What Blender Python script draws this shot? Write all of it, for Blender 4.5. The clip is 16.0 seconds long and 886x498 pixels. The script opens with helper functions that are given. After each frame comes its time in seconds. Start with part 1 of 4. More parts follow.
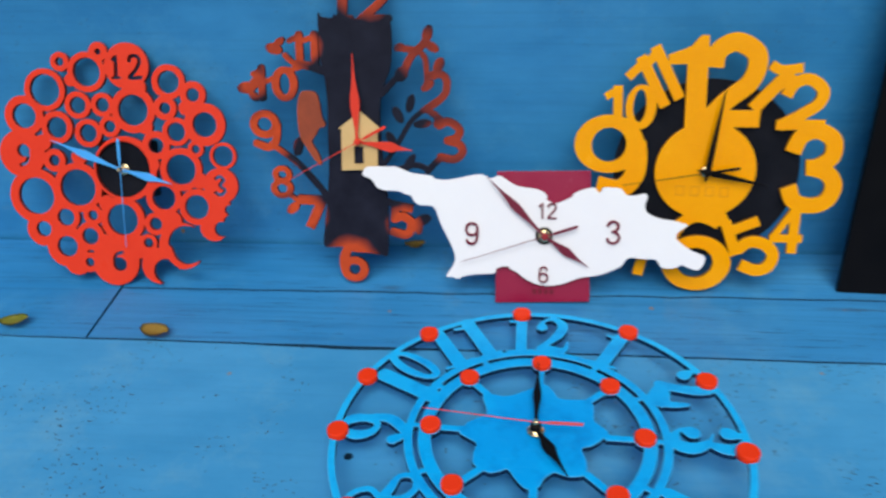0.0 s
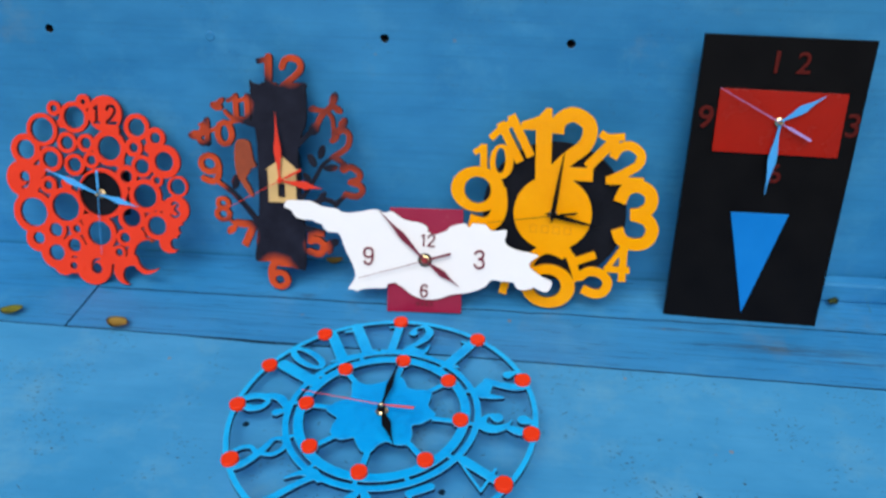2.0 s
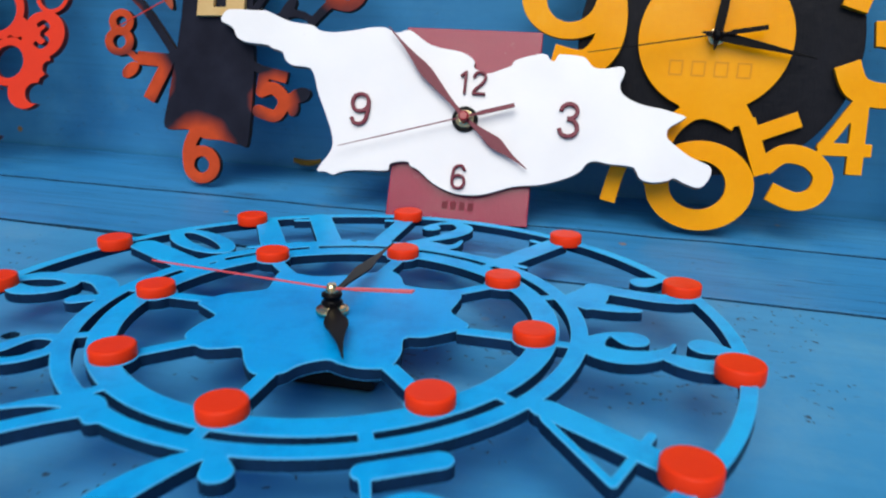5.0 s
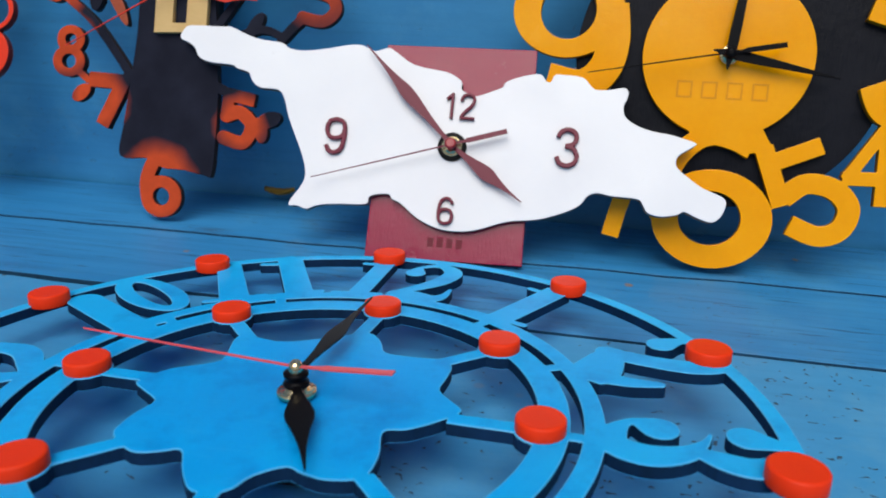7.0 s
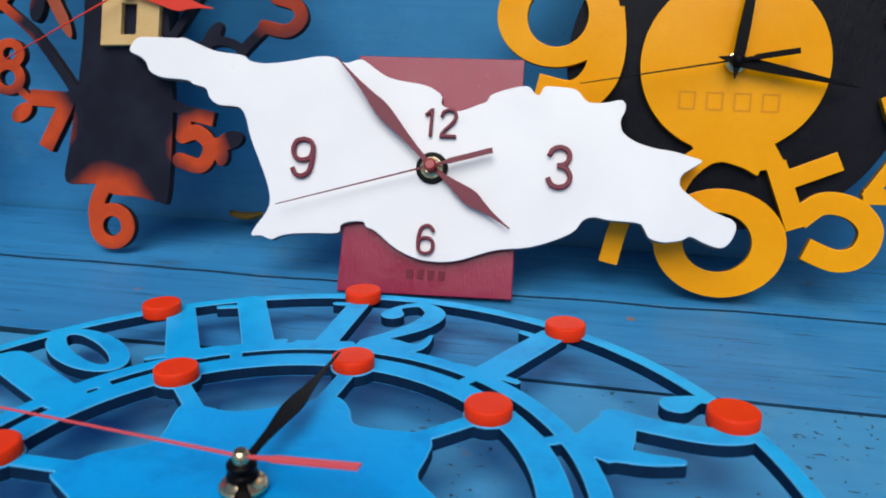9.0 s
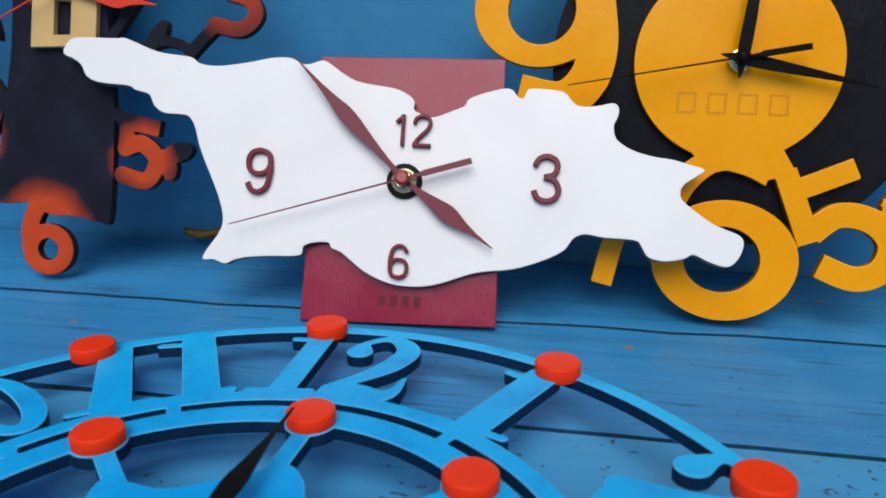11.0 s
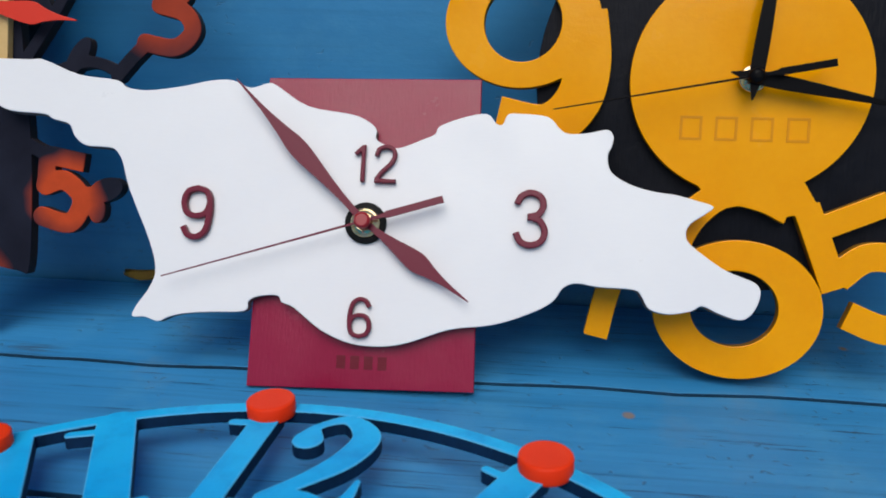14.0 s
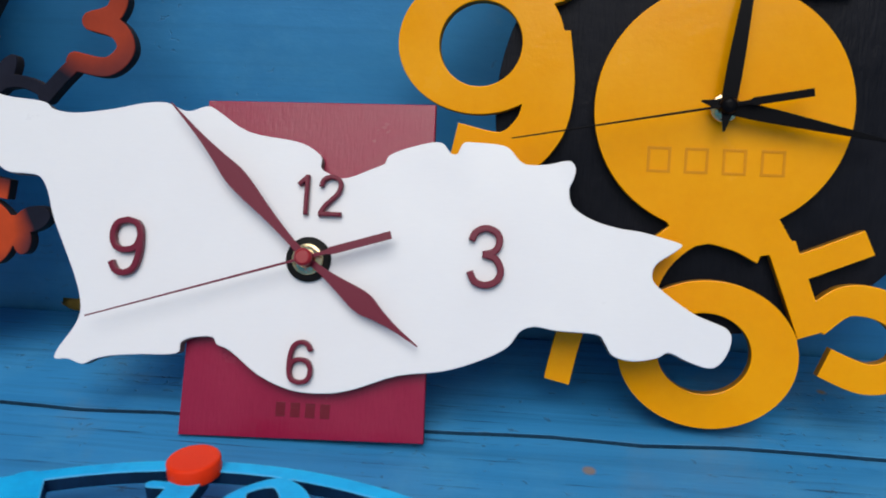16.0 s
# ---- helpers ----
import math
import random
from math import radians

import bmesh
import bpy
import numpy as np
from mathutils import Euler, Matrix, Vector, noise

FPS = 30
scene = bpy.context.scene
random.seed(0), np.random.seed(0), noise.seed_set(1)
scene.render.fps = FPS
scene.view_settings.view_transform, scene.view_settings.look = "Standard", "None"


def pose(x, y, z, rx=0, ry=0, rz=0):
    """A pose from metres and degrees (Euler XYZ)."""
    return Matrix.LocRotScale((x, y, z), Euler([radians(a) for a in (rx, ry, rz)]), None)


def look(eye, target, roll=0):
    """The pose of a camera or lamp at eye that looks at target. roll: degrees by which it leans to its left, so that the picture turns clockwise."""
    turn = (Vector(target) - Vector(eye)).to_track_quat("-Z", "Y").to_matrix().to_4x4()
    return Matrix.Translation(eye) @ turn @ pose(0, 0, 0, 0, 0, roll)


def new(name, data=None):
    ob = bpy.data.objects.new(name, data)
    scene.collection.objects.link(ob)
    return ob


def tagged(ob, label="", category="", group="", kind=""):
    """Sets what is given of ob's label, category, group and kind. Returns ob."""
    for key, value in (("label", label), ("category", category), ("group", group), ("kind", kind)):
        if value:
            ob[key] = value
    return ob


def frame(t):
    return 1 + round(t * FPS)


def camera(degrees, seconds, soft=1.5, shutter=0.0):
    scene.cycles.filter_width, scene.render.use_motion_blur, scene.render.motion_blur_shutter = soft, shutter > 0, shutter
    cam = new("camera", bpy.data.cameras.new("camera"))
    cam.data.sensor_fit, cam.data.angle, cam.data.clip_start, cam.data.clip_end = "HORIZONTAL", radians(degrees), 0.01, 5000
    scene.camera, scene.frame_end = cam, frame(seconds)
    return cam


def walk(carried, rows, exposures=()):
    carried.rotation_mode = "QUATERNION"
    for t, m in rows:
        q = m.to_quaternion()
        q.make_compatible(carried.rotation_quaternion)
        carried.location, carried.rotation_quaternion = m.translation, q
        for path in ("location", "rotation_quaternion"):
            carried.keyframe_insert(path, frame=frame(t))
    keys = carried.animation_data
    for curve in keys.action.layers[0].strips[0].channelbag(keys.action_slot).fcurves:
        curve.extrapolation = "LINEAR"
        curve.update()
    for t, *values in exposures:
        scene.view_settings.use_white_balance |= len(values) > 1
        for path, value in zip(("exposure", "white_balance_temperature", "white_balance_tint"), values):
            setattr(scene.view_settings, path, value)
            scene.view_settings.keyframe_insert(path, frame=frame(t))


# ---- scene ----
cam = camera(62.57, 16.0, soft=1.8, shutter=0.5)
cam.data.dof.use_dof, cam.data.dof.focus_distance, cam.data.dof.aperture_fstop = True, 0.31, 17.0
PATH = [
    (0, (0.0771, 0.0047, 0.4316), (-0.1179, 1.6591, -0.6751), -1.21),
    (0.5, (0.1209, -0.0162, 0.4990), (-0.0298, 1.5602, -0.7226), -0.81),
    (1, (0.1693, -0.0453, 0.5511), (0.0474, 1.4997, -0.7132), -0.67),
    (1.5, (0.2135, -0.0806, 0.5901), (0.0919, 1.4868, -0.6462), 0.27),
    (1.8, (0.2308, -0.0970, 0.5682), (-0.0007, 1.5317, -0.5692), -0.22),
    (2, (0.2410, -0.1066, 0.5554), (-0.0281, 1.5282, -0.5649), -0.50),
    (2.5, (0.2657, -0.1030, 0.4505), (-0.0751, 1.5988, -0.5432), 0.30),
    (3, (0.2721, -0.0810, 0.3507), (-0.2014, 1.6356, -0.5599), 2.96),
    (3.2, (0.2657, -0.0641, 0.3046), (-0.2058, 1.6533, -0.6054), 2.07),
    (5.3, (0.1912, 0.1578, 0.1463), (-0.2143, 1.9848, -0.5592), 2.59),
    (5.5, (0.1902, 0.1615, 0.1465), (-0.2120, 1.9889, -0.5599), 2.74),
    (6, (0.1883, 0.1717, 0.1474), (-0.2081, 2.0011, -0.5570), 2.65),
    (6.5, (0.1850, 0.1820, 0.1477), (-0.1999, 2.0163, -0.5505), 2.34),
    (7, (0.1835, 0.1914, 0.1485), (-0.1934, 2.0283, -0.5470), 2.20),
    (7.5, (0.1822, 0.2009, 0.1489), (-0.1897, 2.0391, -0.5459), 2.17),
    (8, (0.1804, 0.2110, 0.1490), (-0.1828, 2.0519, -0.5430), 1.96),
    (8.5, (0.1801, 0.2215, 0.1486), (-0.1796, 2.0659, -0.5360), 1.70),
    (9, (0.1778, 0.2343, 0.1486), (-0.1666, 2.0807, -0.5385), 1.50),
    (9.2, (0.1772, 0.2391, 0.1481), (-0.1603, 2.0853, -0.5432), 1.46),
    (11.5, (0.1731, 0.2828, 0.1444), (-0.1195, 2.1397, -0.5384), 1.09),
    (12, (0.1739, 0.2908, 0.1459), (-0.1257, 2.1472, -0.5354), 0.86),
    (12.5, (0.1738, 0.2993, 0.1467), (-0.1260, 2.1556, -0.5347), 0.74),
    (13, (0.1713, 0.3091, 0.1461), (-0.1051, 2.1714, -0.5288), 0.74),
    (13.5, (0.1721, 0.3171, 0.1471), (-0.0974, 2.1801, -0.5286), 0.61),
    (14, (0.1737, 0.3257, 0.1477), (-0.0959, 2.1864, -0.5343), 0.62),
    (14.5, (0.1756, 0.3327, 0.1481), (-0.0869, 2.1954, -0.5312), 0.84),
    (15, (0.1774, 0.3389, 0.1499), (-0.0747, 2.2031, -0.5291), 0.92),
    (15.5, (0.1798, 0.3452, 0.1523), (-0.0588, 2.2108, -0.5280), 1.17),
    (16, (0.1851, 0.3514, 0.1528), (-0.0596, 2.2195, -0.5182), 1.27),
]
walk(cam, [(t, look(eye, target, roll)) for t, eye, target, roll in PATH], exposures=[(0, 0.0), (1.5, 0.03), (2.6, 0.10), (3.2, 0.10), (5.3, -0.05), (9, -0.12), (12, -0.22), (16, -0.27)])

# ---- light ----
world = bpy.data.worlds.new("overcast sky")
scene.world = world
world.use_nodes = True
wn = world.node_tree
sky = wn.nodes.new("ShaderNodeTexSky")
sky.sky_type, sky.sun_disc = "NISHITA", False
sky.sun_elevation, sky.sun_rotation = radians(56), radians(180)
sky.air_density, sky.dust_density, sky.ozone_density = 1.0, 2.0, 1.0
wn.nodes["Background"].inputs["Strength"].default_value = 0.085
wn.links.new(sky.outputs[0], wn.nodes["Background"].inputs["Color"])
sun = new("sun", bpy.data.lights.new("sun", "SUN"))
sun.data.energy, sun.data.angle, sun.data.color = 2.65, radians(48), (1.0, 0.97, 0.92)
sun.matrix_world = look((0.1, -1.2, 2.5), (0.1, 0.5, 0.0))


# ---- materials ----
def material(name, colour, rough=0.5, metal=0.0, coat=0.0, shine=0.5):
    m = bpy.data.materials.new(name)
    m.use_nodes = True
    b = m.node_tree.nodes["Principled BSDF"]
    b.inputs["Base Color"].default_value = (*colour, 1)
    b.inputs["Roughness"].default_value = rough
    b.inputs["Metallic"].default_value = metal
    b.inputs["Specular IOR Level"].default_value = shine
    b.inputs["Coat Weight"].default_value = coat
    b.inputs["Coat Roughness"].default_value = 0.12
    return m


class Nodes:
    """Short hand for the node tree of one material, in object coordinates."""

    def __init__(self, m):
        self.t = m.node_tree
        self.b = self.t.nodes["Principled BSDF"]
        self.co = self.t.nodes.new("ShaderNodeTexCoord").outputs["Object"]

    def link(self, a, b):
        self.t.links.new(a, b)

    def stretch(self, scale, turn=(0, 0, 0)):
        n = self.t.nodes.new("ShaderNodeMapping")
        n.inputs["Scale"].default_value, n.inputs["Rotation"].default_value = scale, turn
        self.link(self.co, n.inputs["Vector"])
        return n.outputs[0]

    def noise(self, size, detail=4.0, rough=0.6, co=None):
        n = self.t.nodes.new("ShaderNodeTexNoise")
        n.inputs["Scale"].default_value, n.inputs["Detail"].default_value, n.inputs["Roughness"].default_value = size, detail, rough
        self.link(co or self.co, n.inputs["Vector"])
        return n.outputs["Fac"]

    def ramp(self, value, *stops):
        n = self.t.nodes.new("ShaderNodeValToRGB")
        while len(n.color_ramp.elements) < len(stops):
            n.color_ramp.elements.new(0.5)
        for e, (p, c) in zip(n.color_ramp.elements, stops):
            e.position, e.color = p, (*(c if isinstance(c, tuple) else (c, c, c)), 1)
        self.link(value, n.inputs[0])
        return n.outputs[0]

    def mix(self, fac, a, b, kind="MIX"):
        n = self.t.nodes.new("ShaderNodeMix")
        n.data_type, n.blend_type = "RGBA", kind
        for socket, v in ((n.inputs[0], fac), (n.inputs[6], a), (n.inputs[7], b)):
            if isinstance(v, tuple):
                socket.default_value = (*v, 1)
            elif isinstance(v, float):
                socket.default_value = v
            else:
                self.link(v, socket)
        return n.outputs[2]

    def length(self, scale=(1, 1, 0)):
        n = self.t.nodes.new("ShaderNodeVectorMath")
        n.operation = "LENGTH"
        self.link(self.stretch(scale), n.inputs[0])
        return n.outputs["Value"]

    def along(self, axis):
        n = self.t.nodes.new("ShaderNodeSeparateXYZ")
        self.link(self.co, n.inputs[0])
        return n.outputs[axis]

    def span(self, value, lo, hi, to_lo=0.0, to_hi=1.0):
        n = self.t.nodes.new("ShaderNodeMapRange")
        for k, v in zip((1, 2, 3, 4), (lo, hi, to_lo, to_hi)):
            n.inputs[k].default_value = v
        self.link(value, n.inputs[0])
        return n.outputs[0]

    def add(self, a, b, kind="ADD"):
        n = self.t.nodes.new("ShaderNodeMath")
        n.operation = kind
        for s, v in zip(n.inputs, (a, b)):
            if isinstance(v, float):
                s.default_value = v
            else:
                self.link(v, s)
        return n.outputs[0]

    def colour(self, c):
        self.link(c, self.b.inputs["Base Color"])

    def rough(self, value, lo, hi):
        self.link(self.span(value, 0.3, 0.7, lo, hi), self.b.inputs["Roughness"])

    def bump(self, value, strength, distance=0.001):
        n = self.t.nodes.new("ShaderNodeBump")
        n.inputs["Strength"].default_value, n.inputs["Distance"].default_value = strength, distance
        self.link(value, n.inputs["Height"])
        self.link(n.outputs[0], self.b.inputs["Normal"])


def painted(name, colour, other, rough=0.4, grain=(25, 160, 25), depth=0.25, coat=0.0, shine=0.4, wave=0.0):
    """Brushed or sprayed paint over sawn plywood: two tones, faint grain, uneven gloss."""
    m = material(name, colour, rough, 0, coat, shine)
    n = Nodes(m)
    patch = n.noise(22, 5)
    fine = n.noise(1.0, 3, 0.6, n.stretch(tuple(8 * g for g in grain)))
    n.colour(n.mix(n.span(n.add(n.add(patch, 0.7, "MULTIPLY"), n.add(fine, 0.3, "MULTIPLY")), 0.35, 0.65), colour, other))
    n.rough(patch, max(0.05, rough - 0.1), rough + 0.15)
    n.bump(n.add(fine, n.add(n.noise(140, 3), 2.5 * wave, "MULTIPLY")), depth, 0.0004)
    return m


def bench_paint(name, colour, other, worn, stains=(), lines=0.4, flecks=1.0, shine=0.5):
    """Blue oil paint on old boards: streaks along the grain, pale worn patches, dust, pin holes and chips."""
    m = material(name, colour, 0.45, shine=shine)
    n = Nodes(m)
    big = n.noise(3.5, 5, 0.6, n.stretch((1, 1.6, 1.6)))
    streak = n.noise(1.0, 6, 0.65, n.stretch((5, 90, 90) if lines > 0.2 else (14, 30, 30)))
    tone = n.mix(n.span(n.add(n.add(big, 0.6, "MULTIPLY"), n.add(streak, 0.4, "MULTIPLY")), 0.38, 0.62), colour, other)
    dust = n.ramp(n.noise(9, 7, 0.72), (0.52, 0.0), (0.75, 1.0))
    tone = n.mix(n.add(n.add(dust, 0.55, "MULTIPLY"), 1.0, "MULTIPLY"), tone, worn)
    grain = n.ramp(n.noise(1.0, 5, 0.7, n.stretch((3, 170, 170))), (0.36, 1.0), (0.5, 0.0))
    tone = n.mix(n.add(grain, lines, "MULTIPLY"), tone, tuple(0.55 * c for c in colour))
    if lines > 0.2:
        short = n.ramp(n.noise(1.0, 4, 0.75, n.stretch((11, 330, 330))), (0.59, 0.0), (0.655, 1.0))
        tone = n.mix(n.add(short, 0.85, "MULTIPLY"), tone, (0.010, 0.045, 0.10))
    for x, y, wx, wy in stains:
        m2 = n.t.nodes.new("ShaderNodeMapping")
        m2.inputs["Location"].default_value, m2.inputs["Scale"].default_value = (-x / wx, -y / wy, 0), (1 / wx, 1 / wy, 0)
        n.link(n.co, m2.inputs["Vector"])
        far = n.t.nodes.new("ShaderNodeVectorMath")
        far.operation = "LENGTH"
        n.link(m2.outputs[0], far.inputs[0])
        mask = n.add(n.span(far.outputs["Value"], 0.2, 1.0, 1.0, 0.0), n.ramp(n.noise(1.0, 6, 0.7, n.stretch((9, 210, 90))), (0.46, 0.0), (0.56, 1.0)), "MULTIPLY")
        tone = n.mix(mask, tone, (0.03, 0.055, 0.09))
    ragged = n.t.nodes.new("ShaderNodeVectorMath")
    ragged.operation = "MULTIPLY_ADD"
    torn = n.t.nodes.new("ShaderNodeTexNoise")
    torn.inputs["Scale"].default_value, torn.inputs["Detail"].default_value = 150, 4
    n.link(n.co, torn.inputs["Vector"])
    n.link(torn.outputs["Color"], ragged.inputs[0])
    ragged.inputs[1].default_value = (0.012, 0.009, 0.009)
    n.link(n.stretch((0.75, 1.15, 1.15)), ragged.inputs[2])
    chip = None
    for size, near, clump in ((72, 0.060, 7), (150, 0.11, 10)):
        spots = n.t.nodes.new("ShaderNodeTexVoronoi")
        spots.voronoi_dimensions = "2D"
        spots.inputs["Scale"].default_value = size
        n.link(ragged.outputs[0], spots.inputs["Vector"])
        gate = n.ramp(n.noise(clump, 4, 0.7), (0.42, 0.0), (0.57, 1.0))
        reach = n.add(spots.outputs["Distance"], n.span(gate, 0.0, 1.0, 0.35, 0.0))
        layer = n.ramp(reach, (near * 0.6, 1.0), (near * 1.2, 0.0))
        chip = layer if chip is None else n.add(chip, layer, "MAXIMUM")
    chip = n.add(chip, flecks, "MULTIPLY")
    tone = n.mix(chip, tone, (0.03, 0.04, 0.045))
    rust = n.t.nodes.new("ShaderNodeTexVoronoi")
    rust.inputs["Scale"].default_value = 21
    n.link(n.co, rust.inputs["Vector"])
    tone = n.mix(n.add(n.ramp(rust.outputs["Distance"], (0.035, 1.0), (0.06, 0.0)), n.ramp(n.noise(4.3, 2), (0.5, 0.0), (0.6, 1.0)), "MULTIPLY"), tone, (0.32, 0.17, 0.03))
    tone = n.mix(n.ramp(n.noise(5.5, 6, 0.7), (0.60, 0.0), (0.80, 0.45)), tone, (0.20, 0.25, 0.24))
    n.colour(tone)
    n.rough(big, 0.4, 0.62)
    n.bump(n.add(n.add(streak, 1.0, "MULTIPLY"), n.add(chip, -0.8, "MULTIPLY")), 0.5, 0.0012)
    return m


BOARD_BLUE = bench_paint("worn blue oil paint on sawn boards", (0.017, 0.190, 0.435), (0.034, 0.255, 0.54), (0.095, 0.35, 0.57), ((0.52, -0.118, 0.12, 0.012), (0.60, -0.135, 0.08, 0.006), (0.42, -0.095, 0.07, 0.006), (-0.045, -0.080, 0.018, 0.006), (-0.17, -0.075, 0.012, 0.004)), 0.4, 0.4, 0.5)
BENCH_BLUE = bench_paint("worn blue oil paint on a smooth panel", (0.038, 0.252, 0.495), (0.062, 0.315, 0.58), (0.16, 0.385, 0.52), (), 0.08, 0.85, 0.28)
WALL_BLUE = bench_paint("blue oil paint on the back board", (0.016, 0.182, 0.42), (0.032, 0.255, 0.53), (0.085, 0.34, 0.57), (), 0.16, 0.25)
CRACK = painted("dark blue paint in a crack", (0.010, 0.035, 0.070), (0.018, 0.075, 0.150), 0.8, shine=0.1)
# Near-black that puts the shade inside gaps and drilled holes into the colour.
DARK_GAP = material("near-black for shade in gaps and holes", (0.012, 0.014, 0.018), 0.9)
WHITE = painted("white enamel", (0.80, 0.81, 0.83), (0.77, 0.78, 0.81), 0.35, depth=0.08)
WHITE_EDGE = painted("grey-brown sawn edge", (0.10, 0.09, 0.085), (0.18, 0.16, 0.15), 0.6)
MAROON = painted("maroon lacquer", (0.25, 0.010, 0.042), (0.29, 0.013, 0.052), 0.2, grain=(120, 20, 25), coat=0.0, depth=0.35, shine=0.32, wave=0.35)
MAROON_EDGE = painted("dark maroon sawn edge", (0.05, 0.004, 0.010), (0.08, 0.008, 0.016), 0.5, shine=0.12)
MAROON_MARK = painted("engraved maroon lacquer", (0.13, 0.006, 0.018), (0.16, 0.008, 0.024), 0.4, shine=0.2)
MAROON_PLASTIC = material("maroon plastic", (0.15, 0.012, 0.032), 0.3, shine=0.22)
YELLOW = painted("yellow lacquer", (0.86, 0.335, 0.0003), (0.91, 0.38, 0.0006), 0.16, grain=(30, 30, 30), coat=0.0, depth=0.25, shine=0.2, wave=0.45)
YELLOW_MARK = painted("engraved yellow lacquer", (0.66, 0.24, 0.001), (0.72, 0.27, 0.001), 0.35, shine=0.2)
YELLOW_EDGE = painted("yellow paint thin over a scorched edge", (0.20, 0.085, 0.004), (0.42, 0.18, 0.004), 0.55)
CHARCOAL = painted("charcoal black lacquer", (0.003, 0.004, 0.007), (0.009, 0.010, 0.015), 0.34, grain=(120, 14, 14), depth=0.6, shine=0.09, wave=0.5)
BLACK_PANEL = painted("flat black paint", (0.003, 0.003, 0.004), (0.005, 0.005, 0.006), 0.5, depth=0.3, shine=0.07)
BLACK_PLASTIC = material("black plastic", (0.004, 0.004, 0.005), 0.3, shine=0.07)
RUBBER = material("black rubber", (0.008, 0.008, 0.008), 0.6, shine=0.15)
BRASS = material("brass", (0.80, 0.64, 0.36), 0.22, 1.0)
RED_PLASTIC = material("bright red plastic", (0.72, 0.035, 0.012), 0.35)
RED_HAND = material("translucent red plastic", (0.72, 0.09, 0.10), 0.35)
CAP_RED = material("dark red enamel", (0.30, 0.008, 0.016), 0.3)
BLUE_HAND = material("glossy light blue plastic", (0.06, 0.36, 0.80), 0.2)
VIOLET_HAND = material("lilac plastic", (0.38, 0.30, 0.68), 0.3)
DOT_RED = painted("orange-red enamel", (0.82, 0.042, 0.006), (0.76, 0.034, 0.005), 0.4, depth=0.15, shine=0.15)
RED_DIAL = painted("coral red lacquer", (0.74, 0.045, 0.016), (0.68, 0.035, 0.012), 0.35, coat=0.0, shine=0.18)
RED_EDGE = painted("scorched red edge", (0.10, 0.008, 0.005), (0.22, 0.016, 0.008), 0.55)
BEIGE = painted("pale bare plywood", (0.72, 0.50, 0.22), (0.60, 0.39, 0.15), 0.55)
CRIMSON = painted("dark red lacquer", (0.36, 0.009, 0.004), (0.30, 0.007, 0.003), 0.2, shine=0.35)
DIM_RED = painted("dull dark red paint", (0.10, 0.008, 0.006), (0.07, 0.006, 0.005), 0.5, shine=0.15)
SKY_BLUE = painted("bright blue lacquer", (0.003, 0.175, 0.56), (0.004, 0.205, 0.62), 0.35, shine=0.2)
DRY_LEAF = painted("dry leaf", (0.55, 0.36, 0.07), (0.40, 0.24, 0.05), 0.6, grain=(40, 40, 40))
GREEN_LEAF = painted("yellow-green leaf", (0.24, 0.28, 0.03), (0.42, 0.36, 0.05), 0.5, grain=(40, 40, 40))
GRASS = painted("grass", (0.05, 0.12, 0.02), (0.10, 0.18, 0.03), 0.5, grain=(3, 3, 3))
SOIL = painted("grassy soil", (0.05, 0.08, 0.025), (0.08, 0.11, 0.04), 0.9, grain=(1, 1, 1))


def airbrushed_dial():
    """Deep blue centre sprayed over a lighter rim, with fine brush scratches and pale rubbed edges."""
    m = material("airbrushed blue paint", (0.003, 0.25, 0.80), 0.4, shine=0.14)
    n = Nodes(m)
    patch, fine = n.noise(16, 5), n.noise(1.0, 4, 0.65, n.stretch((60, 420, 60), (0, 0, 0.5)))
    reach = n.add(n.length(), n.add(n.span(patch, 0.3, 0.7, -0.03, 0.03), 0.0), "ADD")
    tone = n.ramp(n.span(reach, 0.0, 0.16), (0.0, (0.0, 0.30, 0.74)), (0.30, (0.0, 0.34, 0.79)), (0.42, (0.001, 0.40, 0.84)), (0.62, (0.002, 0.37, 0.80)), (0.95, (0.010, 0.45, 0.86)))
    tone = n.mix(n.ramp(fine, (0.55, 0.0), (0.8, 0.35)), tone, (0.05, 0.44, 0.85))
    tone = n.mix(n.ramp(n.noise(45, 6, 0.7), (0.48, 0.0), (0.70, 0.6)), tone, (0.0, 0.19, 0.56))
    n.colour(tone)
    n.rough(patch, 0.28, 0.45)
    n.bump(fine, 0.12, 0.0004)
    return m


DIAL_BLUE = airbrushed_dial()
DIAL_EDGE = painted("navy scorched edge", (0.002, 0.014, 0.040), (0.004, 0.030, 0.090), 0.6, shine=0.15)
DIAL_RIM = painted("rubbed pale blue edge", (0.02, 0.40, 0.80), (0.10, 0.44, 0.74), 0.5)


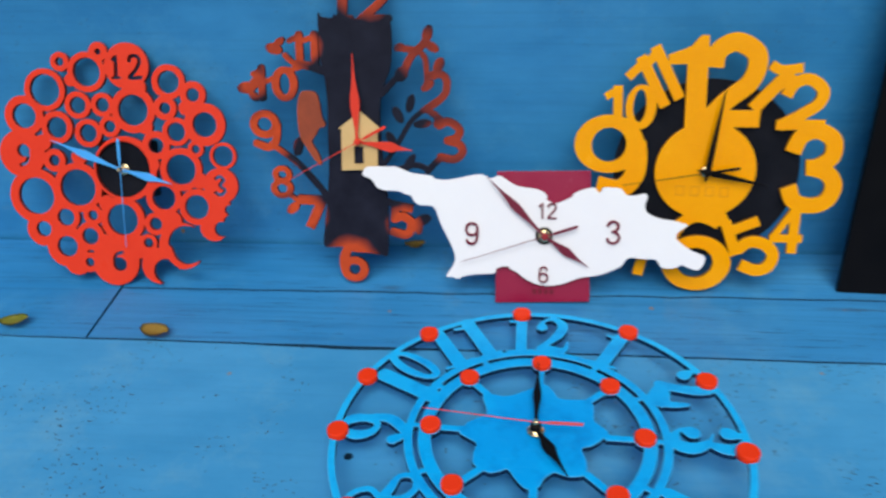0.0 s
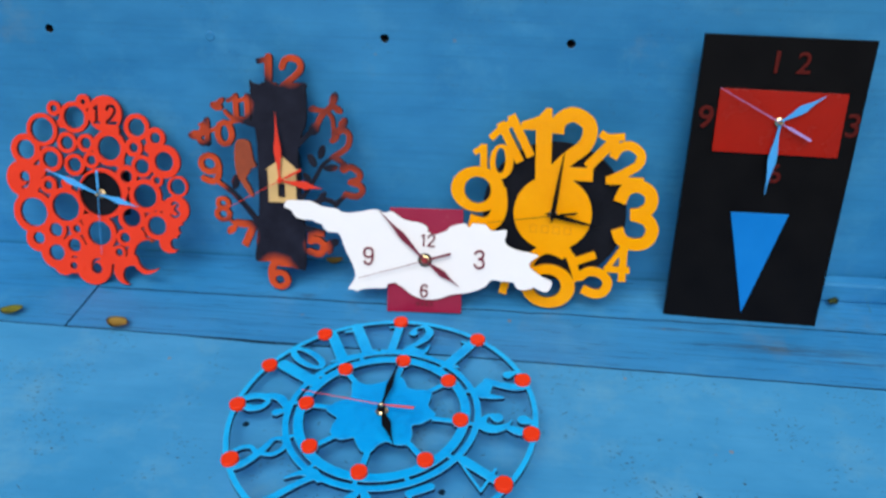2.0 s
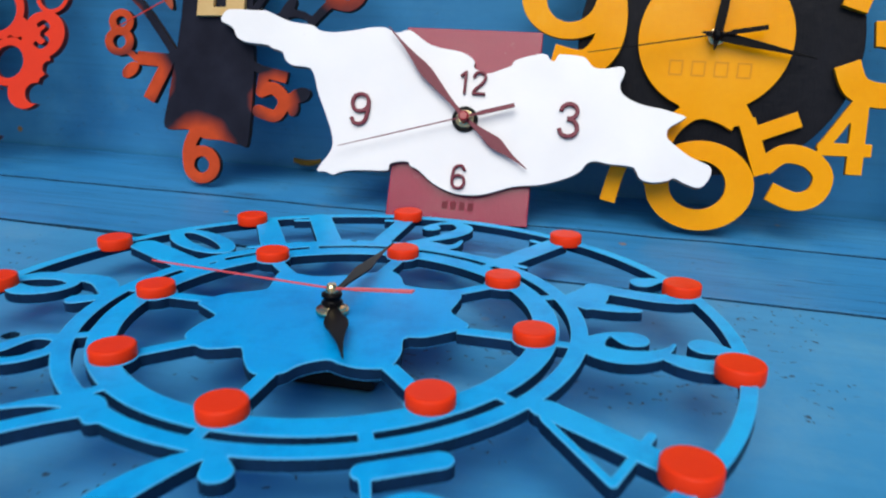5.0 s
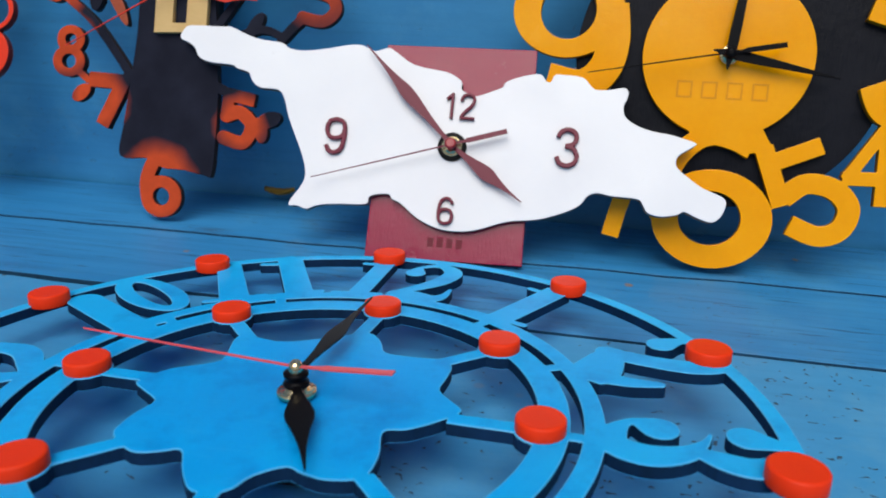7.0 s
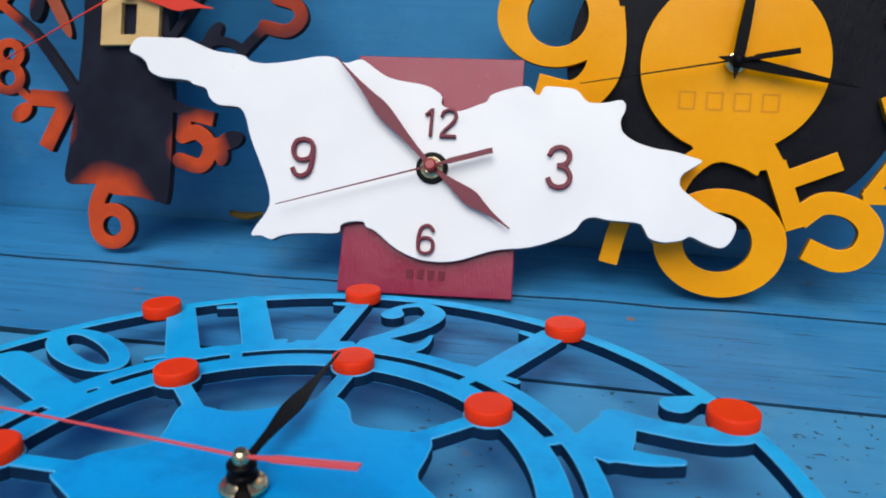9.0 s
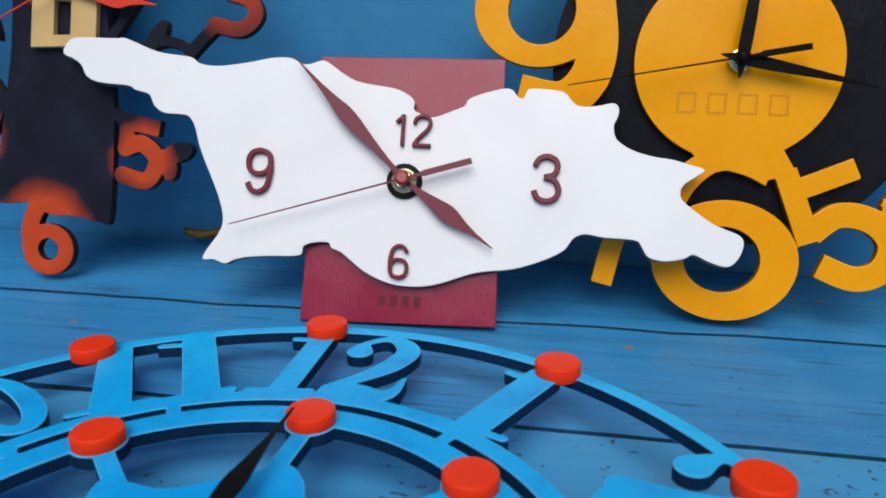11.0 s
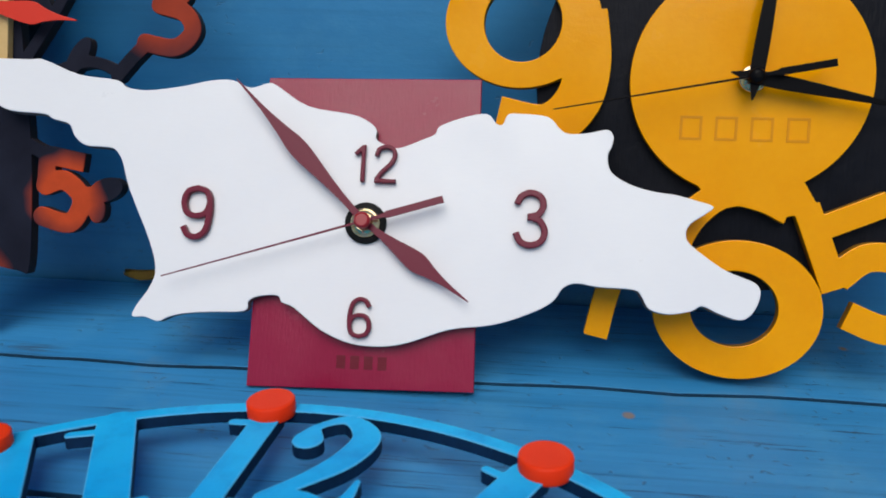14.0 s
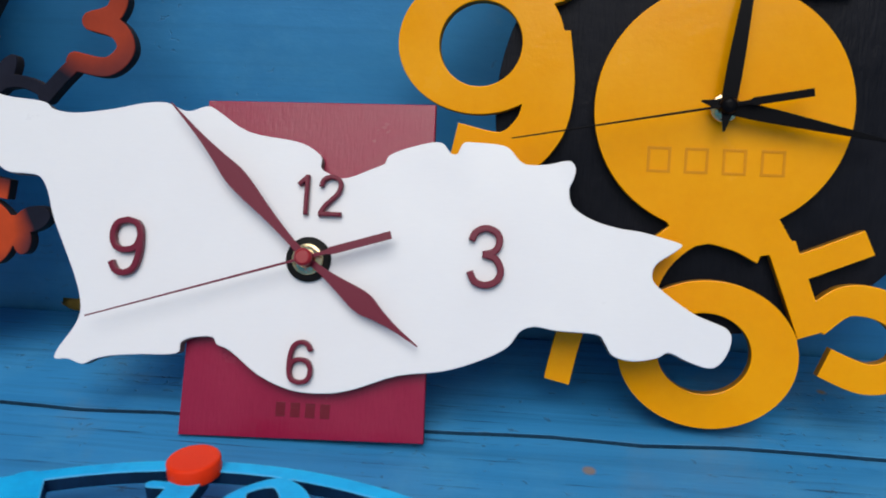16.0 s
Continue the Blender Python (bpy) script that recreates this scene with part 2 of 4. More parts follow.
def sprayed_tree():
    """Black plywood, sprayed orange-red towards the numerals and at the foot."""
    m = material("black and orange sprayed paint", (0.012, 0.012, 0.014), 0.55, shine=0.07)
    n = Nodes(m)
    blur = n.span(n.noise(18, 3), 0.3, 0.7, -0.004, 0.004)
    fac = None
    for x, y, reach, much in ((-6, -121, 29, 1.0), (44, -78, 19, 1.0), (-54, -72, 24, 1.0), (-77, -39, 22, 1.0), (-88, 5, 30, 1.0), (-70, 55, 26, 0.9), (-49, 84, 17, 0.85), (-98, 50, 17, 0.8), (-74, 82, 13, 0.7), (6, 138, 31, 0.85), (86, 2, 28, 0.62), (76, 46, 26, 0.5), (58, 80, 26, 0.5)):
        spot = n.t.nodes.new("ShaderNodeVectorMath")
        spot.operation, spot.inputs[1].default_value = "DISTANCE", (x / 1000, y / 1000, 0)
        n.link(n.stretch((1, 1, 0)), spot.inputs[0])
        layer = n.span(n.add(spot.outputs["Value"], blur), reach / 1000, reach * 0.55 / 1000, 0.0, much)
        fac = layer if fac is None else n.add(fac, layer, "MAXIMUM")
    warm = n.mix(n.span(n.noise(40, 4), 0.35, 0.65), (0.42, 0.055, 0.018), (0.60, 0.075, 0.022))
    dark = n.mix(n.span(n.noise(30, 5), 0.35, 0.65), (0.010, 0.011, 0.020), (0.017, 0.019, 0.033))
    n.colour(n.mix(fac, dark, warm))
    n.bump(n.noise(1.0, 3, 0.6, n.stretch((600, 90, 90))), 0.2, 0.0004)
    return m


TREE_PAINT = sprayed_tree()
TREE_EDGE = painted("scorched edge", (0.010, 0.008, 0.008), (0.03, 0.015, 0.012), 0.7)
ORANGE_BIRD = painted("rust orange sprayed paint", (0.40, 0.07, 0.02), (0.22, 0.04, 0.015), 0.5)


# ---- shapes ----
import functools


def smooth(points, close=False, n=8):
    """A Catmull-Rom line through the points, which may carry a third number."""
    p = np.array(points, float)
    if len(p) == 2 and not close:
        return p[0] + (p[1] - p[0]) * np.linspace(0, 1, 3 * n)[:, None]
    k = len(p)
    out = []
    for i in range(k if close else k - 1):
        a, b, c, d = (p[(i + j) % k] if close else p[min(max(i + j, 0), k - 1)] for j in (-1, 0, 1, 2))
        for s in np.arange(n) / n:
            out.append(0.5 * (2 * b + (c - a) * s + (2 * a - 5 * b + 4 * c - d) * s * s + (3 * b - a - 3 * c + d) * s ** 3))
    if not close:
        out.append(p[-1])
    return np.array(out)


class Sheet:
    """A cut-out drawn in millimetres as a distance field; its outline is then traced for a plate."""

    def __init__(self, x0, x1, y0, y1, step=0.6):
        self.x, self.y, self.step = np.arange(x0, x1, step), np.arange(y0, y1, step), step
        self.f = np.full((len(self.y), len(self.x)), 9.0)

    def window(self, x0, x1, y0, y1):
        g = 4 * self.step
        i0, i1 = np.searchsorted(self.x, (x0 - g, x1 + g))
        j0, j1 = np.searchsorted(self.y, (y0 - g, y1 + g))
        return slice(j0, j1), slice(i0, i1)

    def put(self, win, d, cut):
        self.f[win] = np.maximum(self.f[win], -d) if cut else np.minimum(self.f[win], d)

    def oval(self, x, y, rx, ry=None, cut=False, turn=0.0):
        ry = ry or rx
        big = max(rx, ry)
        win = self.window(x - big, x + big, y - big, y + big)
        X, Y = np.meshgrid(self.x[win[1]] - x, self.y[win[0]] - y)
        c, s = math.cos(radians(turn)), math.sin(radians(turn))
        X, Y = c * X + s * Y, c * Y - s * X
        self.put(win, (np.hypot(X / rx, Y / ry) - 1) * min(rx, ry), cut)

    def shape(self, points, cut=False):
        p = np.array(points, float)[:, :2]
        win = self.window(p[:, 0].min(), p[:, 0].max(), p[:, 1].min(), p[:, 1].max())
        X, Y = np.meshgrid(self.x[win[1]], self.y[win[0]])
        best, inside = np.full(X.shape, 99.0), np.zeros(X.shape, bool)
        for a, b in zip(p, np.roll(p, -1, 0)):
            e = b - a
            h = np.clip(((X - a[0]) * e[0] + (Y - a[1]) * e[1]) / max(e @ e, 1e-9), 0, 1)
            best = np.minimum(best, np.hypot(X - a[0] - h * e[0], Y - a[1] - h * e[1]))
            if a[1] != b[1]:
                inside ^= ((a[1] > Y) != (b[1] > Y)) & (X < (Y - a[1]) / (b[1] - a[1]) * e[0] + a[0])
        self.put(win, np.where(inside, -best, best), cut)

    def line(self, points, width=None, cut=False, square=True, curved=True):
        """A stroke; each point may carry its own half width as a third number."""
        p = np.array([(*q, width / 2) if len(q) == 2 else q for q in points], float)
        p = smooth(p, n=10) if curved else np.concatenate([smooth(p[i:i + 2], n=8) for i in range(len(p) - 1)])
        gap = np.hypot(*np.diff(p[:, :2], axis=0).T)
        s = np.concatenate([[0], np.cumsum(gap)])
        t = np.linspace(0, s[-1], max(6, int(s[-1] / 0.5)))
        q = np.stack([np.interp(t, s, p[:, k]) for k in range(3)], 1)
        big = q[:, 2].max()
        win = self.window(q[:, 0].min() - big, q[:, 0].max() + big, q[:, 1].min() - big, q[:, 1].max() + big)
        X, Y = np.meshgrid(self.x[win[1]], self.y[win[0]])
        d = np.full(X.shape, 9.0)
        for x, y, r in q:
            d = np.minimum(d, np.hypot(X - x, Y - y) - r)
        if square:
            for e, o in ((q[0], q[2]), (q[-1], q[-3])):
                w = (e - o)[:2] / max(np.hypot(*(e - o)[:2]), 1e-6)
                beyond = (X - e[0]) * w[0] + (Y - e[1]) * w[1]
                near = np.hypot(X - e[0], Y - e[1]) - 1.6 * e[2]
                d = np.maximum(d, -np.maximum(near, -beyond))
        self.put(win, d, cut)

    def loops(self):
        f = self.f
        f[0, :] = f[-1, :] = 9.0
        f[:, 0] = f[:, -1] = 9.0
        neg = f < 0
        case = neg[:-1, :-1] * 1 + neg[:-1, 1:] * 2 + neg[1:, 1:] * 4 + neg[1:, :-1] * 8
        pairs = {1: "da", 2: "ab", 3: "db", 4: "bc", 5: "dabc", 6: "ac", 7: "dc", 8: "cd", 9: "ca", 10: "abcd", 11: "cb", 12: "bd", 13: "ba", 14: "ad"}
        links = {}
        for j, i in np.argwhere((case > 0) & (case < 15)):
            edge = {"a": (0, j, i), "c": (0, j + 1, i), "d": (1, j, i), "b": (1, j, i + 1)}
            code = pairs[case[j, i]]
            for a, b in zip(code[::2], code[1::2]):
                links.setdefault(edge[a], []).append(edge[b])
                links.setdefault(edge[b], []).append(edge[a])

        def place(e):
            kind, j, i = e
            a, b = f[j, i], (f[j, i + 1] if kind == 0 else f[j + 1, i])
            s = a / (a - b) * self.step
            return (self.x[i] + s, self.y[j]) if kind == 0 else (self.x[i], self.y[j] + s)

        out, seen = [], set()
        for start in links:
            if start in seen:
                continue
            ring, at = [], start
            while at not in seen:
                seen.add(at)
                ring.append(place(at))
                ahead = [e for e in links[at] if e not in seen]
                if not ahead:
                    break
                at = ahead[0]
            p = np.array(ring)
            for _ in range(4):
                if len(p) < 12:
                    break
                a, c = np.roll(p, 1, 0), np.roll(p, -1, 0)
                e = c - a
                off = np.abs((p - a)[:, 0] * e[:, 1] - (p - a)[:, 1] * e[:, 0]) / np.maximum(np.hypot(*e.T), 1e-9)
                drop = (off < 0.045) & (np.arange(len(p)) % 2 == 1)
                p = p[~drop]
            if len(p) > 5:
                out.append(p)
        return out


def mesh_of(name, curve):
    """The mesh of a text or curve, made once; the curve is thrown away."""
    ob = new(name, curve)
    me = bpy.data.meshes.new_from_object(ob.evaluated_get(bpy.context.evaluated_depsgraph_get()))
    bpy.data.objects.remove(ob)
    bpy.data.curves.remove(curve)
    me.name = name
    return me


def plate_mesh(name, loops, thick, bevel=0.25, face=None, edge=None, rim=None):
    """A plate cut along closed loops (mm); its face lies at z = 0 and its back at -thick."""
    cu = bpy.data.curves.new(name, "CURVE")
    cu.dimensions, cu.fill_mode = "2D", "BOTH"
    cu.extrude, cu.bevel_depth, cu.bevel_resolution, cu.offset = thick / 2000 - bevel / 1000, bevel / 1000, 1, -bevel / 1000
    for ring in loops:
        sp = cu.splines.new("POLY")
        sp.points.add(len(ring) - 1)
        sp.use_cyclic_u = True
        for q, (x, y) in zip(sp.points, ring):
            q.co = (x / 1000, y / 1000, 0, 1)
    me = mesh_of(name, cu)
    me.transform(Matrix.Translation((0, 0, -thick / 2000)))
    bm = bmesh.new()
    bm.from_mesh(me)
    bmesh.ops.remove_doubles(bm, verts=bm.verts, dist=2e-6)
    bm.to_mesh(me)
    bm.free()
    me.materials.clear()
    me.materials.append(face)
    me.materials.append(edge or face)
    me.materials.append(rim or face)
    side = np.zeros(len(me.polygons), int)
    for k, p in enumerate(me.polygons):
        side[k] = 1 if abs(p.normal.z) < 0.3 else 2 if abs(p.normal.z) < 0.97 else 0
    me.polygons.foreach_set("material_index", side)
    me.set_sharp_from_angle(angle=radians(25))
    me.polygons.foreach_set("use_smooth", side == 1)
    return me


def hang(name, me, parent=None, m=None, label=""):
    ob = new(name, me)
    ob.parent = parent
    ob.matrix_local = m or Matrix()
    return tagged(ob, label)


def plate(name, loops, thick, face, parent, edge=None, z=0.0, bevel=0.25, label="", rim=None):
    return hang(name, plate_mesh(name, loops, thick, bevel, face, edge, rim), parent, pose(0, 0, z / 1000), label)


def part(name, bm, mat, parent, label="", m=None):
    me = bpy.data.meshes.new(name)
    bm.to_mesh(me)
    bm.free()
    me.materials.append(mat)
    return hang(name, me, parent, m, label)


def turned(profile, steps=40):
    """A solid of revolution about z; profile in mm as (radius, height)."""
    bm = bmesh.new()
    rings = [[bm.verts.new((r / 1000 * math.cos(2 * math.pi * k / steps), r / 1000 * math.sin(2 * math.pi * k / steps), h / 1000)) for k in range(steps)] for r, h in profile]
    for a, b in zip(rings, rings[1:]):
        for k in range(steps):
            bm.faces.new((a[k], a[(k + 1) % steps], b[(k + 1) % steps], b[k])).smooth = True
    bm.faces.new(rings[0][::-1])
    bm.faces.new(rings[-1])
    return bm


def block(x0, x1, y0, y1, z0, z1, bevel=0.0015):
    bm = bmesh.new()
    bmesh.ops.create_cube(bm, size=1, matrix=Matrix.LocRotScale(((x0 + x1) / 2, (y0 + y1) / 2, (z0 + z1) / 2), None, (x1 - x0, y1 - y0, z1 - z0)))
    if bevel:
        bmesh.ops.bevel(bm, geom=bm.edges, offset=bevel, segments=2, affect="EDGES", profile=0.5)
    return bm


def writing(name, body, height, thick, mat, parent, x, y, z=0.0, bold=0.0, width=1.0, label=""):
    """Raised numerals in the built-in font: centre at x, y, height in mm; their back lies at z."""
    cu = bpy.data.curves.new(name, "FONT")
    cu.body, cu.align_x, cu.align_y, cu.size = body, "CENTER", "CENTER", 1.0
    cu.extrude, cu.bevel_depth, cu.bevel_resolution, cu.offset = 0.02, 0.012, 1, bold
    me = mesh_of(name, cu)
    co = np.array([v.co for v in me.vertices])
    lo, hi = co.min(0), co.max(0)
    k = height / 1000 / (hi[1] - lo[1])
    me.transform(Matrix.Translation((x / 1000, y / 1000, z / 1000)) @ Matrix.Diagonal((k * width, k, thick / 1000 / (hi[2] - lo[2]), 1)) @ Matrix.Translation((-(lo[0] + hi[0]) / 2, -(lo[1] + hi[1]) / 2, -lo[2])))
    me.materials.clear()
    me.materials.append(mat)
    return hang(name, me, parent, None, label)


def bars(parent, letters, x, y, high, z, mat, wide=0.3):
    """A maker's mark as plain upright bars."""
    for k in range(letters):
        bx = x + (k - (letters - 1) / 2) * high * 1.05
        part("mark", block((bx - high * wide) / 1000, (bx + high * wide) / 1000, (y - high / 2) / 1000, (y + high / 2) / 1000, (z - 0.3) / 1000, (z + 0.1) / 1000, 0.00008), mat, parent)


def numeral(digit, high, x, y, thick, mat, parent, label=""):
    """A raised numeral drawn with one even stroke; x, y is its centre and high its height in mm."""
    nine = [(0.0, 0.94), (-0.17, 0.88), (-0.235, 0.69), (-0.17, 0.50), (0.0, 0.44), (0.17, 0.50), (0.235, 0.69), (0.17, 0.88), (0.0, 0.94)]
    tail = [(0.235, 0.69), (0.24, 0.46), (0.18, 0.18), (0.03, 0.065), (-0.13, 0.10), (-0.225, 0.25)]
    strokes = {
        "1": [[(0.05, 0.03), (0.05, 0.97)], [(-0.15, 0.73), (0.04, 0.91)]],
        "2": [[(-0.24, 0.70), (-0.18, 0.87), (0.0, 0.94), (0.18, 0.87), (0.22, 0.70), (0.12, 0.50), (-0.10, 0.28), (-0.23, 0.08)], [(-0.27, 0.065), (0.27, 0.065)]],
        "3": [[(-0.23, 0.74), (-0.16, 0.88), (0.0, 0.94), (0.16, 0.87), (0.20, 0.72), (0.12, 0.58), (-0.05, 0.535)], [(-0.05, 0.535), (0.14, 0.48), (0.235, 0.30), (0.17, 0.13), (0.0, 0.065), (-0.16, 0.12), (-0.24, 0.27)]],
        "6": [[(-px, 1 - py) for px, py in line] for line in (nine, tail)],
        "9": [nine, tail],
    }[digit]
    cut = Sheet(-high * 0.5, high * 0.5, -high * 0.65, high * 0.65, 0.22)
    for line in strokes:
        cut.line([(px * high, (py - 0.5) * high) for px, py in line], 0.108 * high, square=len(line) < 9)
    return hang("numeral", plate_mesh("numeral", cut.loops(), thick, 0.5, mat), parent, pose(x / 1000, y / 1000, thick / 1000), label)


def clock_pointer(name, length, wide, belly, mat, parent, angle, z, tail=0.0, kind="leaf", cx=0.0, cy=0.0):
    """One pointer of a clock: angle in degrees clockwise from the dial's top."""
    if kind == "leaf":
        half = [(0, 1.6), (0.12, 1.3), (belly * 0.55, wide * 0.28), (belly, wide / 2), (belly + (1 - belly) * 0.3, wide * 0.30), (belly + (1 - belly) * 0.6, wide * 0.13), (1.0, 0.25)]
    elif kind == "sword":
        half = [(0, 2.6), (0.2, wide / 2), (0.6, wide * 0.3), (1.0, 0.3)]
    else:
        half = [(0, 0.45), (1.0, 0.22)]
    right = smooth([(w, f * length) for f, w in half], n=5)
    pts = [tuple(p) for p in right] + [(-x, y) for x, y in right[::-1]]
    if tail and kind == "thin":
        pts += [(-0.8, -tail * 0.25), (-1.4, -tail * 0.3), (-1.4, -tail), (1.4, -tail), (1.4, -tail * 0.3), (0.8, -tail * 0.25)]
    elif tail:
        pts += [(-0.3, -tail), (0.3, -tail)] if kind == "sword" else [(-1.5, -tail), (1.5, -tail)]
    me = plate_mesh(name, [pts], 0.7, 0.12, mat)
    return hang(name, me, parent, pose(cx / 1000, cy / 1000, z / 1000, 0, 0, -angle))


def spindle(parent, z, nut=6.0, washer=8.0, cap=None, high=9.0):
    """Rubber washer, brass washer, nut and pin at the middle of a dial whose face is at z."""
    if washer:
        part("washer", turned([(washer, z), (washer, z + 1.4), (washer - 0.5, z + 1.9), (nut - 0.5, z + 1.9)]), RUBBER, parent, "black rubber washer")
    if nut:
        part("nut", turned([(nut, z + 1.2), (nut, z + 2.6), (nut - 0.6, z + 3.0), (nut * 0.62, z + 3.0), (nut * 0.60, z + 4.6)], 24), BRASS, parent, "brass nut")
    part("pin", turned([(2.3, z), (2.3, z + high - 1.5), (1.6, z + high)], 20), cap or BRASS, parent)


# ---- bench ----
BENCH = pose(0, 0.661, -0.003, 0, 0, 2.5)
bench = tagged(new("bench"), "blue-painted wooden bench with worn seat boards and a high back", "bench")
bench.matrix_world = BENCH


def circle(x, y, r, n=20, rag=0.0):
    return [(x + (r + random.uniform(-rag, rag)) * math.cos(2 * math.pi * k / n), y + (r + random.uniform(-rag, rag)) * math.sin(2 * math.pi * k / n)) for k in range(n)]


def edge_wave(x0, x1, y, n, amp, seed=3.1, slope=-0.0075):
    xs = [x0 + (x1 - x0) * k / n for k in range(n + 1)]
    return [(x, y + slope * x + amp * noise.noise((x * 0.03, 0.7, seed))) for x in xs]


# Seat: one wide front panel and narrow boards behind it, with dark open joints between them.
front = [(x, y - 2.6 * math.exp(-((x + 75) / 60) ** 2)) for x, y in edge_wave(-560, 672, -168.2, 60, 0.9)]
seat_loops = [[(-560, -560), (672, -560)] + front[::-1]]
for x, y, r, rag in ((-54, -445, 4.4, 0.9), (-56, -502, 4.2, 0.8), (152, -446, 4.0, 0.7), (-54, -291, 3.6, 0.4), (153, -351.5, 3.4, 0.4), (425, -338, 3.6, 0.8), (420, -355, 4.0, 0.8), (449, -349, 8.5, 1.8), (479, -352, 4.4, 0.9), (387, -332, 2.2, 0.4), (368, -342, 1.6, 0.3)):
    seat_loops.append(circle(x, y, r, 18, rag))
seat = plate("seat_panel", seat_loops, 18, BENCH_BLUE, bench, CRACK, z=-1.2, bevel=0.3, label="wide worn blue panel with screw holes")
plate("board", [[*edge_wave(-319.5, 672, -166.3, 60, 0.9), *edge_wave(-319.5, 672, -85.6, 60, 2.4, 9.4, 0.009)[::-1]]], 18, BOARD_BLUE, bench, CRACK, z=-0.6, bevel=0.3)
plate("board", [[*edge_wave(-319.5, 672, -84.0, 60, 2.4, 9.4, 0.009), (672, -2.5), (-319.5, -3.2)]], 18, BOARD_BLUE, bench, CRACK, z=0.0, bevel=0.2)
plate("board", [[*edge_wave(-560, -322, -166.3, 14, 0.9), (-323, -3), (-560, -3)]], 18, BOARD_BLUE, bench, CRACK, z=-1.0, bevel=0.4)
CHIP = painted("bare pale wood and filler", (0.50, 0.52, 0.52), (0.34, 0.34, 0.32), 0.7)
for x, y, r in ((418, -348, 3.4), (459, -338, 4), (478, -345.5, 3), (487, -351, 2.6)):
    plate("chip", [circle(x, y, r, 11, r * 0.45)], 0.8, CHIP, seat, z=0.25, bevel=0.1, label="pale splintered chip")
# Added near-black slab, so the seat's holes and joints look shaded.
part("dark_underlay", block(-0.56, 0.672, -0.55, 0.02, -0.06, -0.0225, 0.003), DARK_GAP, bench, "near-black slab added below the seat")
part("apron", block(-0.56, 0.672, -0.575, -0.5605, -0.12, -0.003, 0.003), BENCH_BLUE, bench)
for x, y in ((-0.5, -0.53), (0.60, -0.53), (-0.5, -0.02), (0.60, -0.02)):
    part("leg", block(x, x + 0.06, y, y + 0.06, -0.45, -0.06, 0.004), BENCH_BLUE, bench)

# Back board, leaning away a little, with a row of drilled holes.
back_loops = [[(-530, -20), (670, -20), (670, 560), (-530, 560)]]
for x, r in ((-355, 5.2), (47, 4.8), (255, 4.8), (463, 4.8)):
    back_loops.append(circle(x, 296, r, 18, 0.4))
back = plate("back_board", back_loops, 18, WALL_BLUE, bench, DARK_GAP, bevel=0.8, label="tall blue back board with drilled holes")
back.matrix_local = pose(0, 0.001, 0, 90 - 4.2)
part("plug", turned([(5.5, 0), (5.3, 0.6), (4.4, 1.0)]), WALL_BLUE, back, "painted-over screw plug", pose(-0.158, 0.293, 0.0))
# Added near-black sheet behind the drilled holes, standing in for their shade.
part("dark_backing", block(-0.53, 0.67, -0.02, 0.56, -0.034, -0.0185, 0.001), DARK_GAP, bench, "", pose(0, 0.001, 0, 85.8))
part("batten", block(0.43, 0.6715, -0.0235, -0.0035, 0.0005, 0.027, 0.003), WALL_BLUE, bench, "low blue batten along the foot of the back")
part("side_post", block(0.6725, 0.694, -0.02, 0.56, -0.03, 0.03, 0.003), WALL_BLUE, bench, "", pose(0, 0.001, 0, 85.8))
part("side_post", block(-0.572, -0.5325, -0.02, 0.56, -0.03, 0.03, 0.003), WALL_BLUE, bench, "", pose(0, 0.001, 0, 85.8))


# ---- round blue clock lying on the seat ----
dial_clock = tagged(new("round_clock"), "round blue cut-out clock with orange-red dots, lying on seat", "clock")
dial_clock.matrix_world = pose(0.0985, 0.3812, 0.0206, -3.18, -2.13, -0.35)
HOURS = (-5.1, 32.4, 64.6, 94.5, 120.5, 152.0, 178.9, 209.1, 237.4, 266.6, 291.4, 320.4)
INNER = (3.4, 47.6, 91.4, 136.2, 181.4, 226.0, 271.2, 316.9)

sheet = Sheet(-156, 156, -156, 156, 0.55)


for r_out, r_in in ((152.8, 147.3), (97.5, 91)):
    ring = Sheet(-156, 156, -156, 156, 0.55)
    ring.oval(0, 0, r_out)
    ring.oval(0, 0, r_in, cut=True)
    sheet.f = np.minimum(sheet.f, ring.f)
ring = Sheet(-156, 156, -156, 156, 0.55)
ring.oval(0, 0, 87)
ring.oval(0, 0, 77.2, cut=True)
sheet.f = np.minimum(sheet.f, ring.f)
for a in range(2, 360, 30):
    s, c = math.sin(radians(a)), math.cos(radians(a))
    sheet.line([(85 * s, 85 * c), (93 * s, 93 * c)], 4.5)
# Numerals, hour by hour, as pen strokes that swell and thin.
pen = functools.partial(sheet.line, square=False)
pen([(74, 121, 6), (53, 82, 6)])
pen([(62, 122, 1.6), (72, 116, 1.6)])
pen([(42, 87, 1.6), (64, 78, 1.6)])
pen([(117, 72, 5.4), (126, 77, 2), (135, 69, 3), (136, 58, 4.8), (126, 54, 5), (110, 56, 4.6), (97, 60, 4.6)])
sheet.shape([(85, 46), (91, 57), (96, 62), (104, 59), (103, 46), (101, 36), (95, 33), (88, 37)])
pen([(98, 38, 4), (106, 37, 3.2), (115, 37.5, 1.8)])
pen([(113, 8, 6), (105, 10.5, 1.8), (100, 4, 3.6), (100, -4, 5), (109, -7.5, 5.5), (119, -4.5, 4), (125, 2, 1.6), (127.5, 7.5, 0.8)])
pen([(122, -2, 2), (130, -6, 4.6), (138, -7.5, 5), (146, -3, 4), (148, 5, 2), (138, 8.5, 6)])
pen([(88, -50, 5), (128, -74, 4.6)])
